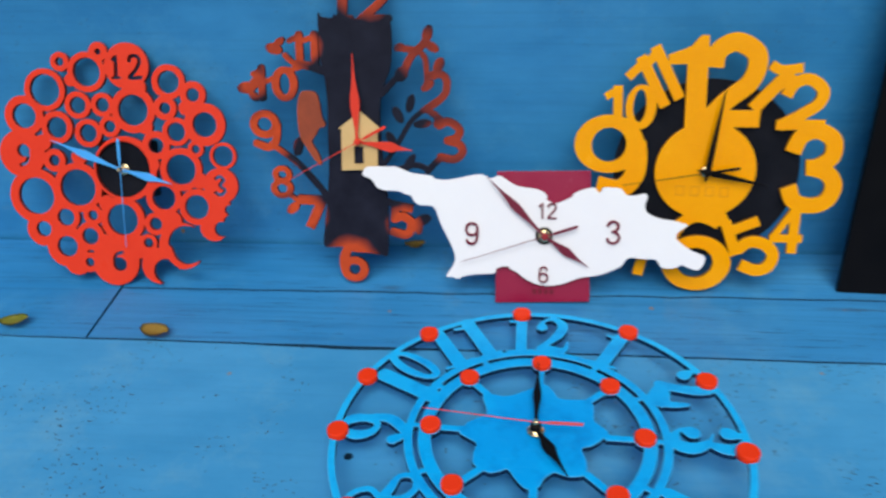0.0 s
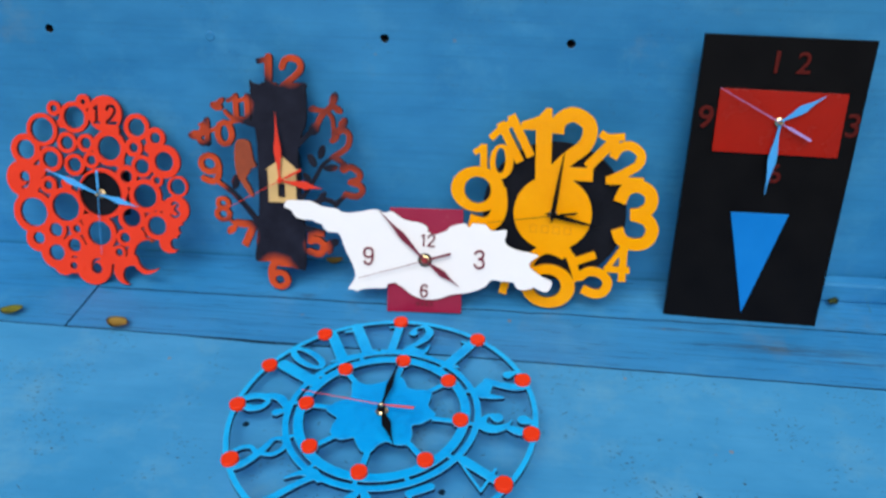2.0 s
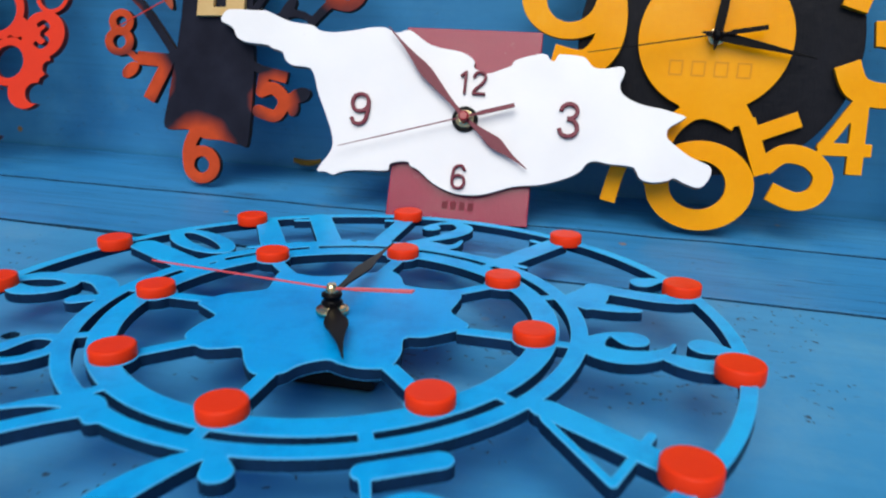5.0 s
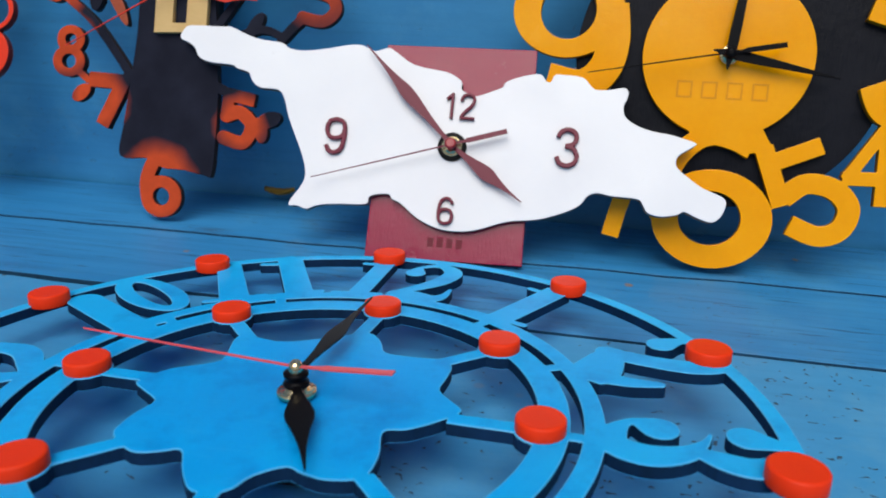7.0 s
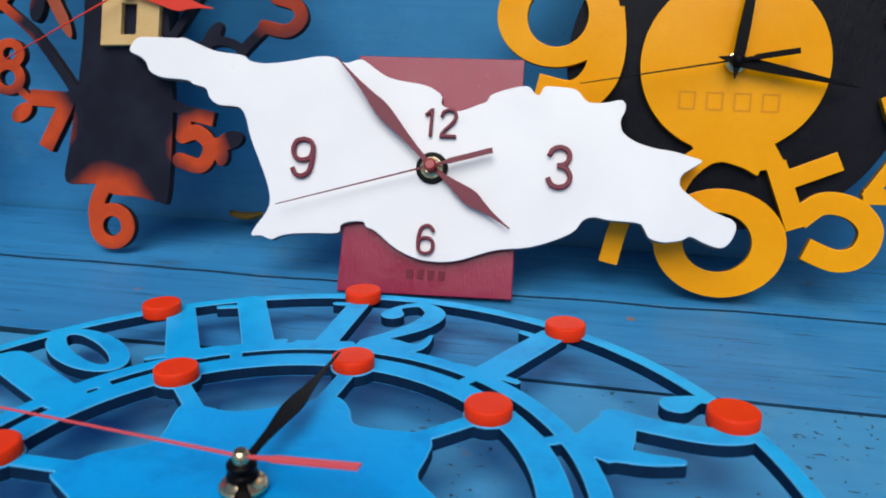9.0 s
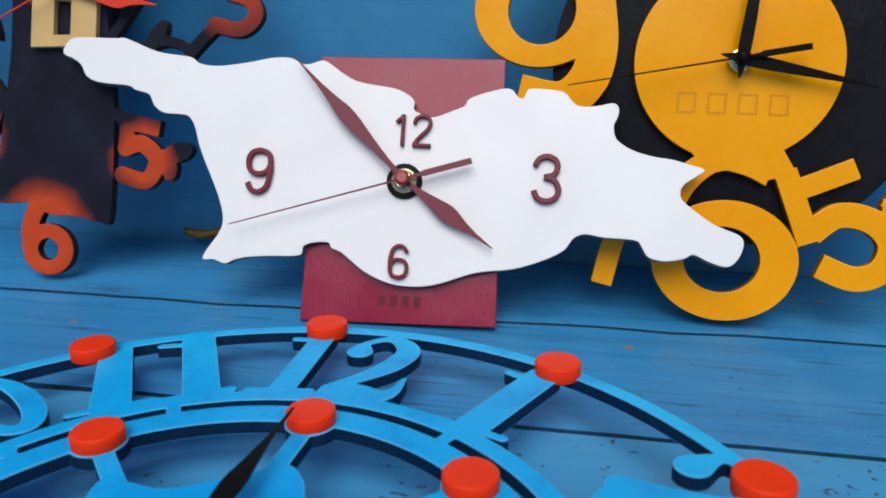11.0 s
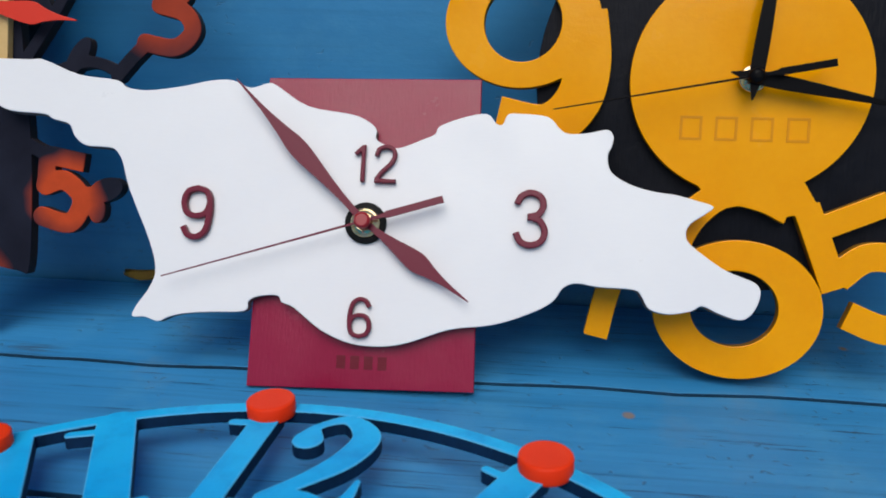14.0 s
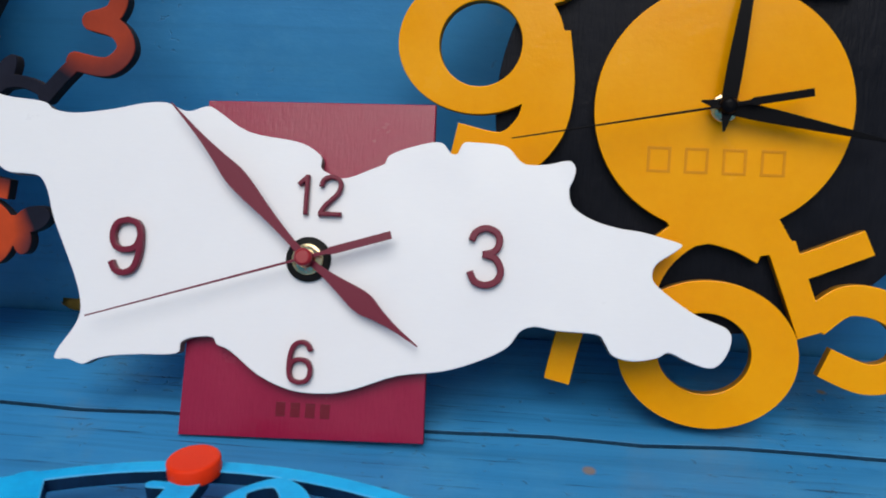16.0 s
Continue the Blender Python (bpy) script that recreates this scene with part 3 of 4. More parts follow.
pen([(88, -56, 1.4), (108, -83, 1.4)])
pen([(108, -83, 1.4), (118, -57, 1.6)])
pen([(47, -94, 4), (64, -84, 4)])
pen([(46, -92, 1.8), (52, -107, 1.4)])
pen([(52, -107, 1.3), (62, -101, 2.5), (74, -106, 4.5), (78, -116, 5), (73, -128, 3.4), (63, -127, 2), (58, -118, 4.6)])
pen([(11, -104, 4.6), (5, -97, 2.4), (-3, -106, 4.5), (-9, -122, 5.5), (-8, -136, 4.5), (0, -143, 2.5), (10, -138, 4), (14, -128, 5), (8, -121, 2), (0, -128, 1.2)])
pen([(-67, -92, 1.2), (-56, -85, 3), (-44, -83, 5), (-36, -90, 3)])
pen([(-40, -85, 4), (-55, -98, 3.4), (-72, -116, 4), (-82, -126, 5)])
pen([(-105, -66, 2.4), (-113, -60, 2.4), (-124, -65, 2.4), (-127, -78, 3), (-117, -85, 4), (-107, -75, 4), (-99, -60, 3.6), (-94, -48, 2.4), (-84, -47, 2.6), (-81, -57, 2.6), (-88, -66, 2.6), (-97, -67, 2.4), (-105, -66, 2.4)])
pen([(-147, -3, 2), (-140, 6, 4.6), (-128, 8, 4), (-119, 2, 2.6), (-123, -7, 3.6), (-135, -10, 4.6), (-147, -3, 2)])
pen([(-130, 9, 3), (-112, 9, 4.6), (-102, 2, 4.6), (-97, -7, 2.8), (-105, -13, 4.6)])
pen([(-124, 59, 7), (-82, 36, 7)])
pen([(-90, 27, 1.6), (-76, 49, 1.6)])
zero = Sheet(-156, 156, -156, 156, 0.55)
zero.oval(-101, 73, 26, 12, turn=-31)
zero.oval(-101, 73, 19, 4.6, cut=True, turn=-35)
sheet.f = np.minimum(sheet.f, zero.f)
pen([(-87, 117, 6), (-63, 77, 6.5)])
pen([(-73, 70, 1.6), (-52, 84, 1.6)])
pen([(-62, 134, 6.3), (-38, 90, 6.3)])
pen([(-72, 124, 1.8), (-60, 128, 1.8)])
pen([(-50, 83, 2), (-30, 95, 2)])
pen([(-13, 144, 4.8), (-13, 96, 4.8)])
pen([(-23, 138.5, 1.7), (-13, 139, 1.7)])
pen([(-24, 95.5, 1.5), (-3, 98, 1.5)])
pen([(5, 131, 5), (6, 139, 1.8), (15, 144, 2.6), (23, 135, 4.6), (20, 122, 4.6), (11, 110, 3.2), (2, 101, 2.4)])
pen([(2, 99, 2.6), (11, 101, 4), (20, 98, 4), (25, 102, 2.2), (26.5, 111, 1)])
STAR = [(6, 55.4), (15, 50.3), (24, 43.2), (36, 46.9), (45, 54.1), (52, 55.4), (60, 50.7), (70, 46.3), (80, 50.3), (86, 53.4), (94, 48.2), (105, 41.1), (112, 35.8), (125, 43.5), (134, 49.5), (139, 50.6), (148, 47.4), (155, 43), (161, 39.3), (172, 43.5), (176, 49.7), (181, 52.3), (188, 52.7), (198, 46.2), (208, 41.2), (213, 46.3), (219, 51.8), (232, 54.5), (239, 51.9), (245, 48.7), (253, 44.8), (260, 49.5), (266, 56), (269, 55.2), (279, 51.9), (293, 42.3), (301, 44), (313, 57), (320, 52.8), (331, 44.9), (354, 48.3)]
for lobe in range(8):
    t = radians(INNER[lobe])
    sheet.line([(50 * math.sin(t), 50 * math.cos(t)), (79 * math.sin(t), 79 * math.cos(t))], 6.0)
sheet.shape(smooth([(r * math.sin(radians(a)), r * math.cos(radians(a))) for a, r in STAR], True, 4))
for k in range(8):
    t = radians(INNER[k])
    sheet.oval(78.3 * math.sin(t), 78.3 * math.cos(t), 8.2)
plate("dial", sheet.loops(), 4.8, DIAL_BLUE, dial_clock, DIAL_EDGE, bevel=0.4, rim=DIAL_RIM)
for k in range(12):
    t = radians(HOURS[k])
    part("dot", turned([(8.0, -0.2), (8.1, 0.2), (8.1, 4.7), (7.7, 5.2), (7.1, 5.4)], 36), DOT_RED, dial_clock, "", pose(0.1474 * math.sin(t), 0.1474 * math.cos(t), -0.0009))
for k in range(8):
    t = radians(INNER[k])
    part("dot", turned([(7.5, -0.2), (7.7, 0.2), (7.7, 4.7), (7.3, 5.2), (6.7, 5.4)], 36), DOT_RED, dial_clock, "", pose(0.0783 * math.sin(t), 0.0783 * math.cos(t), -0.0009))
part("movement", block(-0.021, 0.021, -0.014, 0.028, -0.0244, -0.0049, 0.002), RUBBER, dial_clock, "black clock movement box")
spindle(dial_clock, 0, 6.4, 0, BRASS, 12.5)
part("collar", turned([(3.2, 4.0), (4.2, 4.4), (4.2, 5.4), (3.2, 5.8), (3.2, 7.2), (4.0, 7.6), (4.0, 8.8), (2.8, 9.2)], 24), BLACK_PLASTIC, dial_clock)
clock_pointer("hour_hand", 50, 9, 0.42, BLACK_PLASTIC, dial_clock, 154, 5.6)
clock_pointer("minute_hand", 72, 6.6, 0.45, BLACK_PLASTIC, dial_clock, 1.5, 8.4)
bent = clock_pointer("second_hand", 86, 2, 0.5, RED_HAND, dial_clock, -83, 11.0, 34, "thin")
for v in bent.data.vertices:  # its tail is bent upwards
    v.co.z += 0.11 * max(0.0, -v.co.y)


# ---- white map-shaped clock on its maroon stand ----
map_clock = tagged(new("map_clock"), "white map-shaped clock with maroon numerals on a maroon stand", "clock")
map_clock.matrix_world = pose(0.1044, 0.5918, 0.0589, 63.55, 0, 3.5)
NORTH = [(-168, 55), (-166, 61), (-161, 63), (-143, 63), (-137, 63), (-121, 57), (-105, 55), (-100, 52), (-91, 51), (-77, 53), (-66, 55.5), (-57, 56), (-49, 53), (-42, 55), (-38, 54), (-25, 46), (-7, 43), (0, 40), (3, 37), (3, 33.5), (6, 31.5), (12, 30), (22, 34), (26, 36), (27.5, 39)]
EAST = [(34, 42), (43, 44.5), (47, 44), (49.5, 41), (52, 40.5), (54, 44.5), (58, 45), (67, 44.5), (71, 43), (74.5, 39), (78, 37.5), (85, 38), (92, 39.5), (94.5, 37), (94, 33), (92.5, 29), (94, 23), (101, 18.5), (110, 16), (118, 15), (126, 13), (132, 11), (129, 8), (123.5, 4), (122, 0), (124, -4), (135, -12), (142, -15), (147, -17), (149, -20)]
SOUTH = [(148, -25), (145, -29.5), (141, -31), (134, -29), (128, -26.5), (124, -28.5), (116, -30), (109, -28.5), (106, -24), (103, -21.5), (90, -21), (82, -20), (77, -22), (73, -27.5), (64, -32.5), (51, -37), (35, -39.5), (20, -45), (10, -47), (-2, -46.5), (-14, -42), (-25, -34), (-30, -32), (-32, -29.5), (-39, -30), (-43, -32), (-44.5, -36)]
WEST = [(-58, -37), (-68, -38), (-74, -39.5), (-78.5, -41.5), (-84, -40), (-89, -40), (-88, -36), (-83, -28), (-81.5, -21), (-85, -10), (-95, 10), (-99, 21), (-102.5, 26), (-107, 27), (-115, 27.5), (-120, 31), (-123, 36), (-130, 38), (-134, 40), (-148, 41), (-155, 44), (-158, 49), (-162, 52)]
plate("face", [[(x * 1.02 - 1, y * 1.02 + 0.2) for x, y in smooth(NORTH + EAST + SOUTH + WEST, True, 4)]], 5, WHITE, map_clock, WHITE_EDGE, bevel=0.4, label="white face cut to a country's outline")
stand = plate("stand", [[(-45, -65.8), (45, -63.8), (43, 61.5), (-45, 60.3)]], 4, MAROON, map_clock, MAROON_EDGE, z=-5.1, bevel=0.4, label="maroon lacquered back plate")
part("movement", block(-0.027, 0.027, -0.027, 0.027, -0.026, -0.0092, 0.002), BLACK_PLASTIC, map_clock)
part("prop", block(-0.02, 0.02, -0.002, 0.002, -0.090, 0.0, 0.0006), MAROON_EDGE, map_clock, "", pose(0, 0.03, -0.0115, -55))
for text, h, x, y in (("1", 15.8, -3.0, 23.7), ("2", 15.8, 6.8, 23.7), ("9", 22.4, -68.3, 1.7), ("3", 23.4, 64.3, 3.8), ("6", 16.3, 0, -37)):
    numeral(text, h, x, y, 2.6, MAROON_PLASTIC, map_clock, "raised maroon numeral")
bars(stand, 4, 0.5, -54.5, 5.2, 0, MAROON_MARK, 0.34)
spindle(map_clock, 0, 5.8, 8.2, CAP_RED, 9)
part("cap", turned([(2.8, 7.2), (3.2, 7.8), (3.2, 9.4), (2.2, 10.2)], 24), CAP_RED, map_clock)
clock_pointer("hour_hand", 51, 8, 0.5, MAROON_PLASTIC, map_clock, 125, 4.6, 3)
clock_pointer("minute_hand", 78, 7.5, 0.5, MAROON_PLASTIC, map_clock, -44.5, 5.8, 3)
clock_pointer("second_hand", 82, 2, 0.5, MAROON_PLASTIC, map_clock, 252.6, 7.0, 32, "thin")


# ---- yellow numeral clock ----
num_clock = tagged(new("numeral_clock"), "yellow cut-out clock of large numerals on a charcoal disc", "clock")
num_clock.matrix_world = pose(0.2497, 0.6271, 0.1144, 73.95, -1.04, -1.85)
sheet = Sheet(-132, 126, -124, 132, 0.55)
sheet.oval(-0.6, 0.2, 45)
sheet.line([(-17.7, 111.2), (-15.7, 71.2), (-13.8, 34.2)], 18)
sheet.shape([(-43.2, 103.6), (-24.4, 110.8), (-15.8, 120.9), (-9.4, 120.9), (-7.2, 96.2), (-41.2, 95.2)])
sheet.line([(-2.7, 93.2), (-0.5, 107), (13.7, 115.2), (30.3, 107.5), (34, 95.1), (28.4, 79.6), (10.2, 63.5), (-6.2, 43.2)], 16.4)
sheet.line([(1.8, 48.2), (41.4, 48.8)], 15.3)
sheet.line([(62.8, 90.8), (34.3, 57.2)], 11.5)
sheet.line([(45.3, 96.2), (54.8, 91.7), (72.3, 93.8)], 8.6)
sheet.line([(61.3, 69.2), (67.3, 80.4), (79.4, 84), (91.3, 75.4), (89.8, 63.6), (76.7, 53.4), (58.8, 42.7)], 10.4)
sheet.line([(56, 43.8), (97.5, 44.8)], 9)
sheet.line([(73.8, 19.2), (79.4, 34), (92.8, 39.3), (106.3, 31.6), (107.8, 17.2), (97.8, 7.7), (86.8, 5.7)], 14.6)
sheet.line([(90.8, 6), (105.8, 1.2), (113, -10.8), (108.3, -24.3), (95.8, -29.2), (80.8, -25.3), (74, -11.8)], 14.6)
sheet.line([(83.3, -33.3), (66.1, -62.8)], 6.4)
sheet.line([(64.3, -62), (93.3, -61.1)], 7.6)
sheet.line([(84.3, -30.8), (85.3, -75.8)], 8.8)
sheet.line([(52.8, -45.4), (25.8, -57.8)], 9.6)
sheet.line([(23.3, -47.8), (36, -79.8)], 10)
sheet.line([(36.2, -75.3), (46.8, -66.6), (60.8, -68.3), (69.4, -77.8), (66.3, -89.8), (55.4, -94.2), (40.8, -89.3)], 11.2)
sheet.line([(-26, -92, 6.5), (-26, -70, 6.5), (-19, -54, 6), (-6, -44, 5.5), (8, -45, 6), (18, -48, 7.5)])
sheet.line([(-53.5, -104.5), (-49.5, -85), (-42, -64)], 9.8)
sheet.line([(-72, -60), (-38, -60)], 9)
sheet.line([(-65, 26), (-62.5, 6), (-66, -10), (-78, -20), (-98, -17)], 18.5)
sheet.line([(-84.6, 76.2), (-83, 46.2)], 8.4)
sheet.line([(-95.2, 65.7), (-85.2, 72.2)], 6.8)
sheet.line([(-66.7, 102), (-41.7, 58.2)], 9.8)
sheet.line([(-76.8, 83.2), (-65.7, 94.7)], 8)
sheet.line([(-54.8, 110.8), (-29.6, 65.2)], 9.8)
sheet.line([(-61.6, 94.2), (-54.4, 103.7)], 8)
sheet.oval(-89.4, 22.6, 31.6, 27.2)
sheet.oval(-89.2, 22, 15.8, 16, cut=True)
sheet.oval(-63, 57.2, 13.8, 20.2)
sheet.oval(-64.2, 58.4, 5.8, 14.6, cut=True)
sheet.shape([(-20, -38), (21, -37), (29, -50), (13, -53), (2, -48), (-10, -51)])
sheet.oval(0.4, -89.8, 32, 27.6)
sheet.oval(-0.6, -89.4, 16.6, 15, cut=True)
numeral_plate = plate("numeral_plate", sheet.loops(), 5, YELLOW, num_clock, YELLOW_EDGE, bevel=0.4, label="glossy yellow numerals and centre")
plate("disc", [circle(0.3, 0.3, 83, 128)], 4, CHARCOAL, num_clock, BLACK_PLASTIC, z=-5.05, label="charcoal black disc")
part("movement", block(-0.028, 0.028, -0.028, 0.028, -0.025, -0.0092, 0.002), BLACK_PLASTIC, num_clock)
for k in range(4):
    bx = -1.5 + (k - 1.5) * 13.2
    bm = plate_mesh("mark", [[(bx - 4.2, -23.7), (bx + 4.2, -23.7), (bx + 4.2, -14.3), (bx - 4.2, -14.3)], [(bx - 3.2, -22.7), (bx + 3.2, -22.7), (bx + 3.2, -15.3), (bx - 3.2, -15.3)]], 0.4, 0.06, YELLOW_MARK)
    hang("mark", bm, numeral_plate, pose(0, 0, 0.0002), "shallow engraved mark")
spindle(num_clock, 0, 5.2, 0, BRASS, 9)
part("hub", turned([(3.0, 5.0), (3.0, 5.4), (3.0, 9.6), (2.2, 10.4), (1.0, 11.0)], 24), BLACK_PLASTIC, num_clock)
clock_pointer("hour_hand", 57, 5.4, 0.5, BLACK_PLASTIC, num_clock, 101, 6.5, 9, "sword")
clock_pointer("minute_hand", 78, 5.4, 0.5, BLACK_PLASTIC, num_clock, 6, 8.0, 9, "sword")
clock_pointer("second_hand", 76, 2, 0.5, BLACK_PLASTIC, num_clock, 259.4, 9.5, 28, "thin")


# ---- red ring clock ----
ring_clock = tagged(new("ring_clock"), "coral red clock cut as a cluster of rings", "clock")
ring_clock.matrix_world = pose(-0.3099, 0.6084, 0.1052, 66.14, -1.09, 2.51)
sheet = Sheet(-130, 126, -124, 130, 0.55)
RINGS_TOP = [(-15.6, 112.7, 9.3, 2.9), (-28.6, 93.8, 19.2, 13.6), (-54.8, 103.9, 9.3, 4.1), (-72.4, 77.4, 20.6, 15.1), (-96, 52.8, 19.8, 12), (-63.5, 41.3, 16, 10.2), (-40.3, 62.5, 13.3, 8.1), (-15.3, 62.5, 11.6, 6.7), (15, 57.2, 22.1, 14.8), (-9.6, 41.7, 10.5, 5.7), (-32.1, 35.5, 13.8, 8.7), (52, 83.5, 16.5, 10.7), (75.4, 71.1, 12.8, 6.4), (47, 58.8, 11.6, 5.5), (56.6, 36, 13.9, 9), (85.4, 42.6, 20.6, 11.9), (35.4, 23.1, 13.9, 7.5), (75, 19.2, 8.1, 4.1), (101.8, 12.4, 13.3, 10.1), (-69.2, 9.1, 11.4, 5.4)]
RINGS_LOW = [(58.9, -0.5, 21.2, 14.8), (39.6, -28.2, 18, 11.7), (72.6, -37.4, 18, 12), (29.4, -54.1, 11.4, 6.3), (20.5, -73.2, 9, 4.8), (-4.3, -49.8, 22.8, 15.6), (-47.5, -17.8, 24.6, 18), (-91.4, -26, 27.3, 18.3), (-63, -47.5, 14.4, 8.7), (-87.1, -59.2, 17.4, 7.8), (-34.6, -45.4, 10.2, 4.8), (-39.3, -66.7, 14.4, 8.4), (-64.1, -77, 21, 10.5), (-42.1, -93.2, 10.2, 4.5)]
for x, y, r, hole in RINGS_TOP + RINGS_LOW:
    sheet.oval(x, y, r)
for x, y, r in ((-101.5, 16.3, 23.4), (11.8, 98.9, 22), (97.8, -16.4, 17.4), (-15, -92.2, 24.4), (-54.7, -92.4, 13.9), (2.5, 0.5, 32), (54.5, -76.5, 23.5), (30.5, -96.5, 18.5), (88.5, -57.5, 14), (94.5, -37.5, 12), (-69.5, -33.5, 9), (10.5, -77.5, 12), (-25.5, -73.5, 9), (76.5, -11.5, 8), (20.5, 78.5, 9), (-45.5, 86.5, 6), (-79.5, 26.5, 8), (29.5, 4.5, 8), (-19.5, -33.5, 8), (46.5, -51.5, 10), (26.5, 40.5, 7), (-43.5, 12.5, 8), (67.5, 58.5, 7)):
    sheet.oval(x, y, r)
for x, y, r, hole in RINGS_TOP + RINGS_LOW:
    sheet.oval(x, y, hole, cut=True)
# Bites that leave the horned rim at the lower side.
for x, y, r in ((60, -75.5, 19.5), (37, -102.5, 13), (96.5, -59.5, 7.5), (-10.9, -95.1, 7), (-100.3, 19.1, 6.4), (105.5, -40.5, 5), (82.5, -83.5, 13), (81, -98, 11), (53.5, -112.5, 9.5), (107.5, -53.5, 9), (114.5, -43.5, 7)):
    sheet.oval(x, y, r, cut=True)
sheet.line([(40, -80, 4), (46, -92, 3.2), (57, -97.5, 2.4), (69, -94, 0.9)], square=False)
sheet.line([(-95, 15.5), (-98.5, 7.5), (-105.5, 4.5)], 3.2, cut=True)
sheet.line([(-17, -91.5), (-13.5, -85), (-6.5, -83)], 3.0, cut=True)
sheet.line([(-2, 104), (1.5, 107.5), (0.9, 88.5)], 3.6, cut=True, curved=False)
sheet.line([(-3.5, 88), (5.5, 88)], 2.6, cut=True)
sheet.line([(14.5, 102.5), (16.5, 107.5), (22.5, 107.9), (25, 102.5), (20.5, 94.5), (14.5, 88), (27, 88)], 3.4, cut=True)
sheet.line([(92.5, -10.5), (97, -7.5), (101, -11), (97, -16), (102, -21), (97, -25.5), (91.5, -22.5)], 3.2, cut=True)
sheet.oval(0, 0, 27.5, cut=True)
plate("ring_plate", sheet.loops(), 5, RED_DIAL, ring_clock, RED_EDGE, bevel=0.4, label="glossy coral red cut-out rings")
plate("disc", [circle(0, 0, 31, 72)], 3, CHARCOAL, ring_clock, z=-5.05, label="charcoal disc")
part("movement", block(-0.028, 0.028, -0.028, 0.028, -0.022, -0.0082, 0.002), BLACK_PLASTIC, ring_clock)
spindle(ring_clock, -5, 5.5, 0, BRASS, 14)
clock_pointer("hour_hand", 53, 8, 0.5, BLUE_HAND, ring_clock, 106, 2.5, 4)
clock_pointer("minute_hand", 75, 8, 0.5, BLUE_HAND, ring_clock, 293, 4.0, 4)
clock_pointer("second_hand", 76, 2, 0.5, BLUE_HAND, ring_clock, 180, 5.5, 30, "thin")


# ---- black and orange tree clock ----
tree_clock = tagged(new("tree_clock"), "black tree-shaped clock with orange numerals and a pale wooden house", "clock")
tree_clock.matrix_world = pose(-0.0736, 0.6222, 0.1372, 74.02, 0.75, 1.00)
sheet = Sheet(-116, 104, -146, 150, 0.55)
sheet.shape(smooth([(-36, 116), (-33, 111), (-12, 110), (10, 110.5), (28, 110), (31, 92), (30, 68), (23, 49), (20, 30), (21, 3), (24, -28), (27, -53), (28, -77), (27.5, -111), (22, -113), (8, -111), (-6, -111), (-18, -106), (-36, -106), (-35, -86), (-32, -58), (-29.5, -27), (-29.6, 2), (-29.3, 30), (-31, 55), (-35, 72), (-36, 95)], True, 4))
sheet.line([(-12.6, 141), (-14, 106)], 9, square=False)
sheet.line([(-24.5, 136.5), (-13.5, 139)], 6.5, square=False)
sheet.line([(3, 131), (7, 139), (15, 141.6), (23.5, 138), (25, 130), (17.5, 121), (4, 110)], 7.5, square=False)
sheet.line([(3.5, 110), (28.5, 110.8)], 7, square=False)
sheet.line([(-20, 110), (-6, 110)], 6, square=False)
sheet.line([(-54.3, 95), (-54, 70.5)], 7, square=False)
sheet.line([(-63.5, 89.5), (-55.5, 93)], 5, square=False)
sheet.line([(-61, 70), (-46, 69)], 5, square=False)
sheet.line([(-40.1, 95.5), (-39.8, 67)], 7, square=False)
sheet.line([(-50, 90), (-41.5, 93)], 5, square=False)
sheet.line([(-46, 66.5), (-32, 64)], 6, square=False)
sheet.line([(-68, 76.6), (-60, 69.5), (-50, 67), (-32, 62)], 5, square=False)
sheet.line([(-91.2, 64.5), (-91.2, 37)], 7, square=False)
sheet.line([(-99, 58.8), (-92, 62)], 5, square=False)
sheet.line([(-103, 46), (-91, 51), (-80, 55)], 5, square=False)
sheet.line([(-62, 64), (-48, 68)], 5, square=False)
sheet.line([(-78.6, 11.7), (-80, -2), (-87.2, -9.2), (-99, -6)], 7.5, square=False)
sheet.line([(-82, -8), (-61, -23), (-45, -40), (-31, -57)], 5.5, square=False)
sheet.line([(-61, -59.6), (-37, -59.8), (-50, -88)], 9.5, curved=False)
sheet.line([(-74, -52), (-62, -60)], 4.5, square=False)
sheet.line([(-38, -59), (-28, -54)], 7, square=False)
sheet.line([(-15.9, -129.5, 4.2), (-16.4, -118.5, 4.6), (-11.4, -106.5, 4.6), (0, -102, 4.4), (7, -107, 3.6)], square=False)
sheet.line([(52, -64.6), (35, -62), (34.2, -75)], 8, curved=False)
sheet.line([(34.2, -75), (43, -72.5), (51, -80), (46, -90.5), (33, -88.5)], 8.6, square=False)
sheet.line([(26, -58), (36, -62.5)], 6, square=False)
sheet.line([(49, -77), (62, -76)], 4, square=False)
sheet.line([(75.9, 16.5), (84, 20.5), (94.5, 14), (93, 6), (84, 2.6)], 7.5, square=False)
sheet.line([(84, 2.6), (95, -0.5), (98.4, -8), (91, -14.6), (77.9, -13)], 7.5, square=False)
sheet.line([(79, -13), (72, -20), (66, -27)], 6, square=False)
sheet.line([(73.7, 64), (80, 61), (82.3, 54), (79, 43), (63, 31)], 7, square=False)
sheet.line([(63, 31), (72, 26), (79, 19)], 6, square=False)
sheet.line([(20, -28), (37, -2), (49, 19), (62, 31)], 5, square=False)
sheet.line([(67, -26), (52, -22), (24, -32)], 5, square=False)
sheet.line([(22, 44), (33, 56), (42, 64), (48, 77)], 6, square=False)
sheet.line([(41, 61), (48.3, 77), (59, 88)], 7, square=False)
sheet.line([(36.5, 85.5), (54.4, 83.6)], 6, square=False)
sheet.line([(58, 88), (63, 96)], 5, square=False)
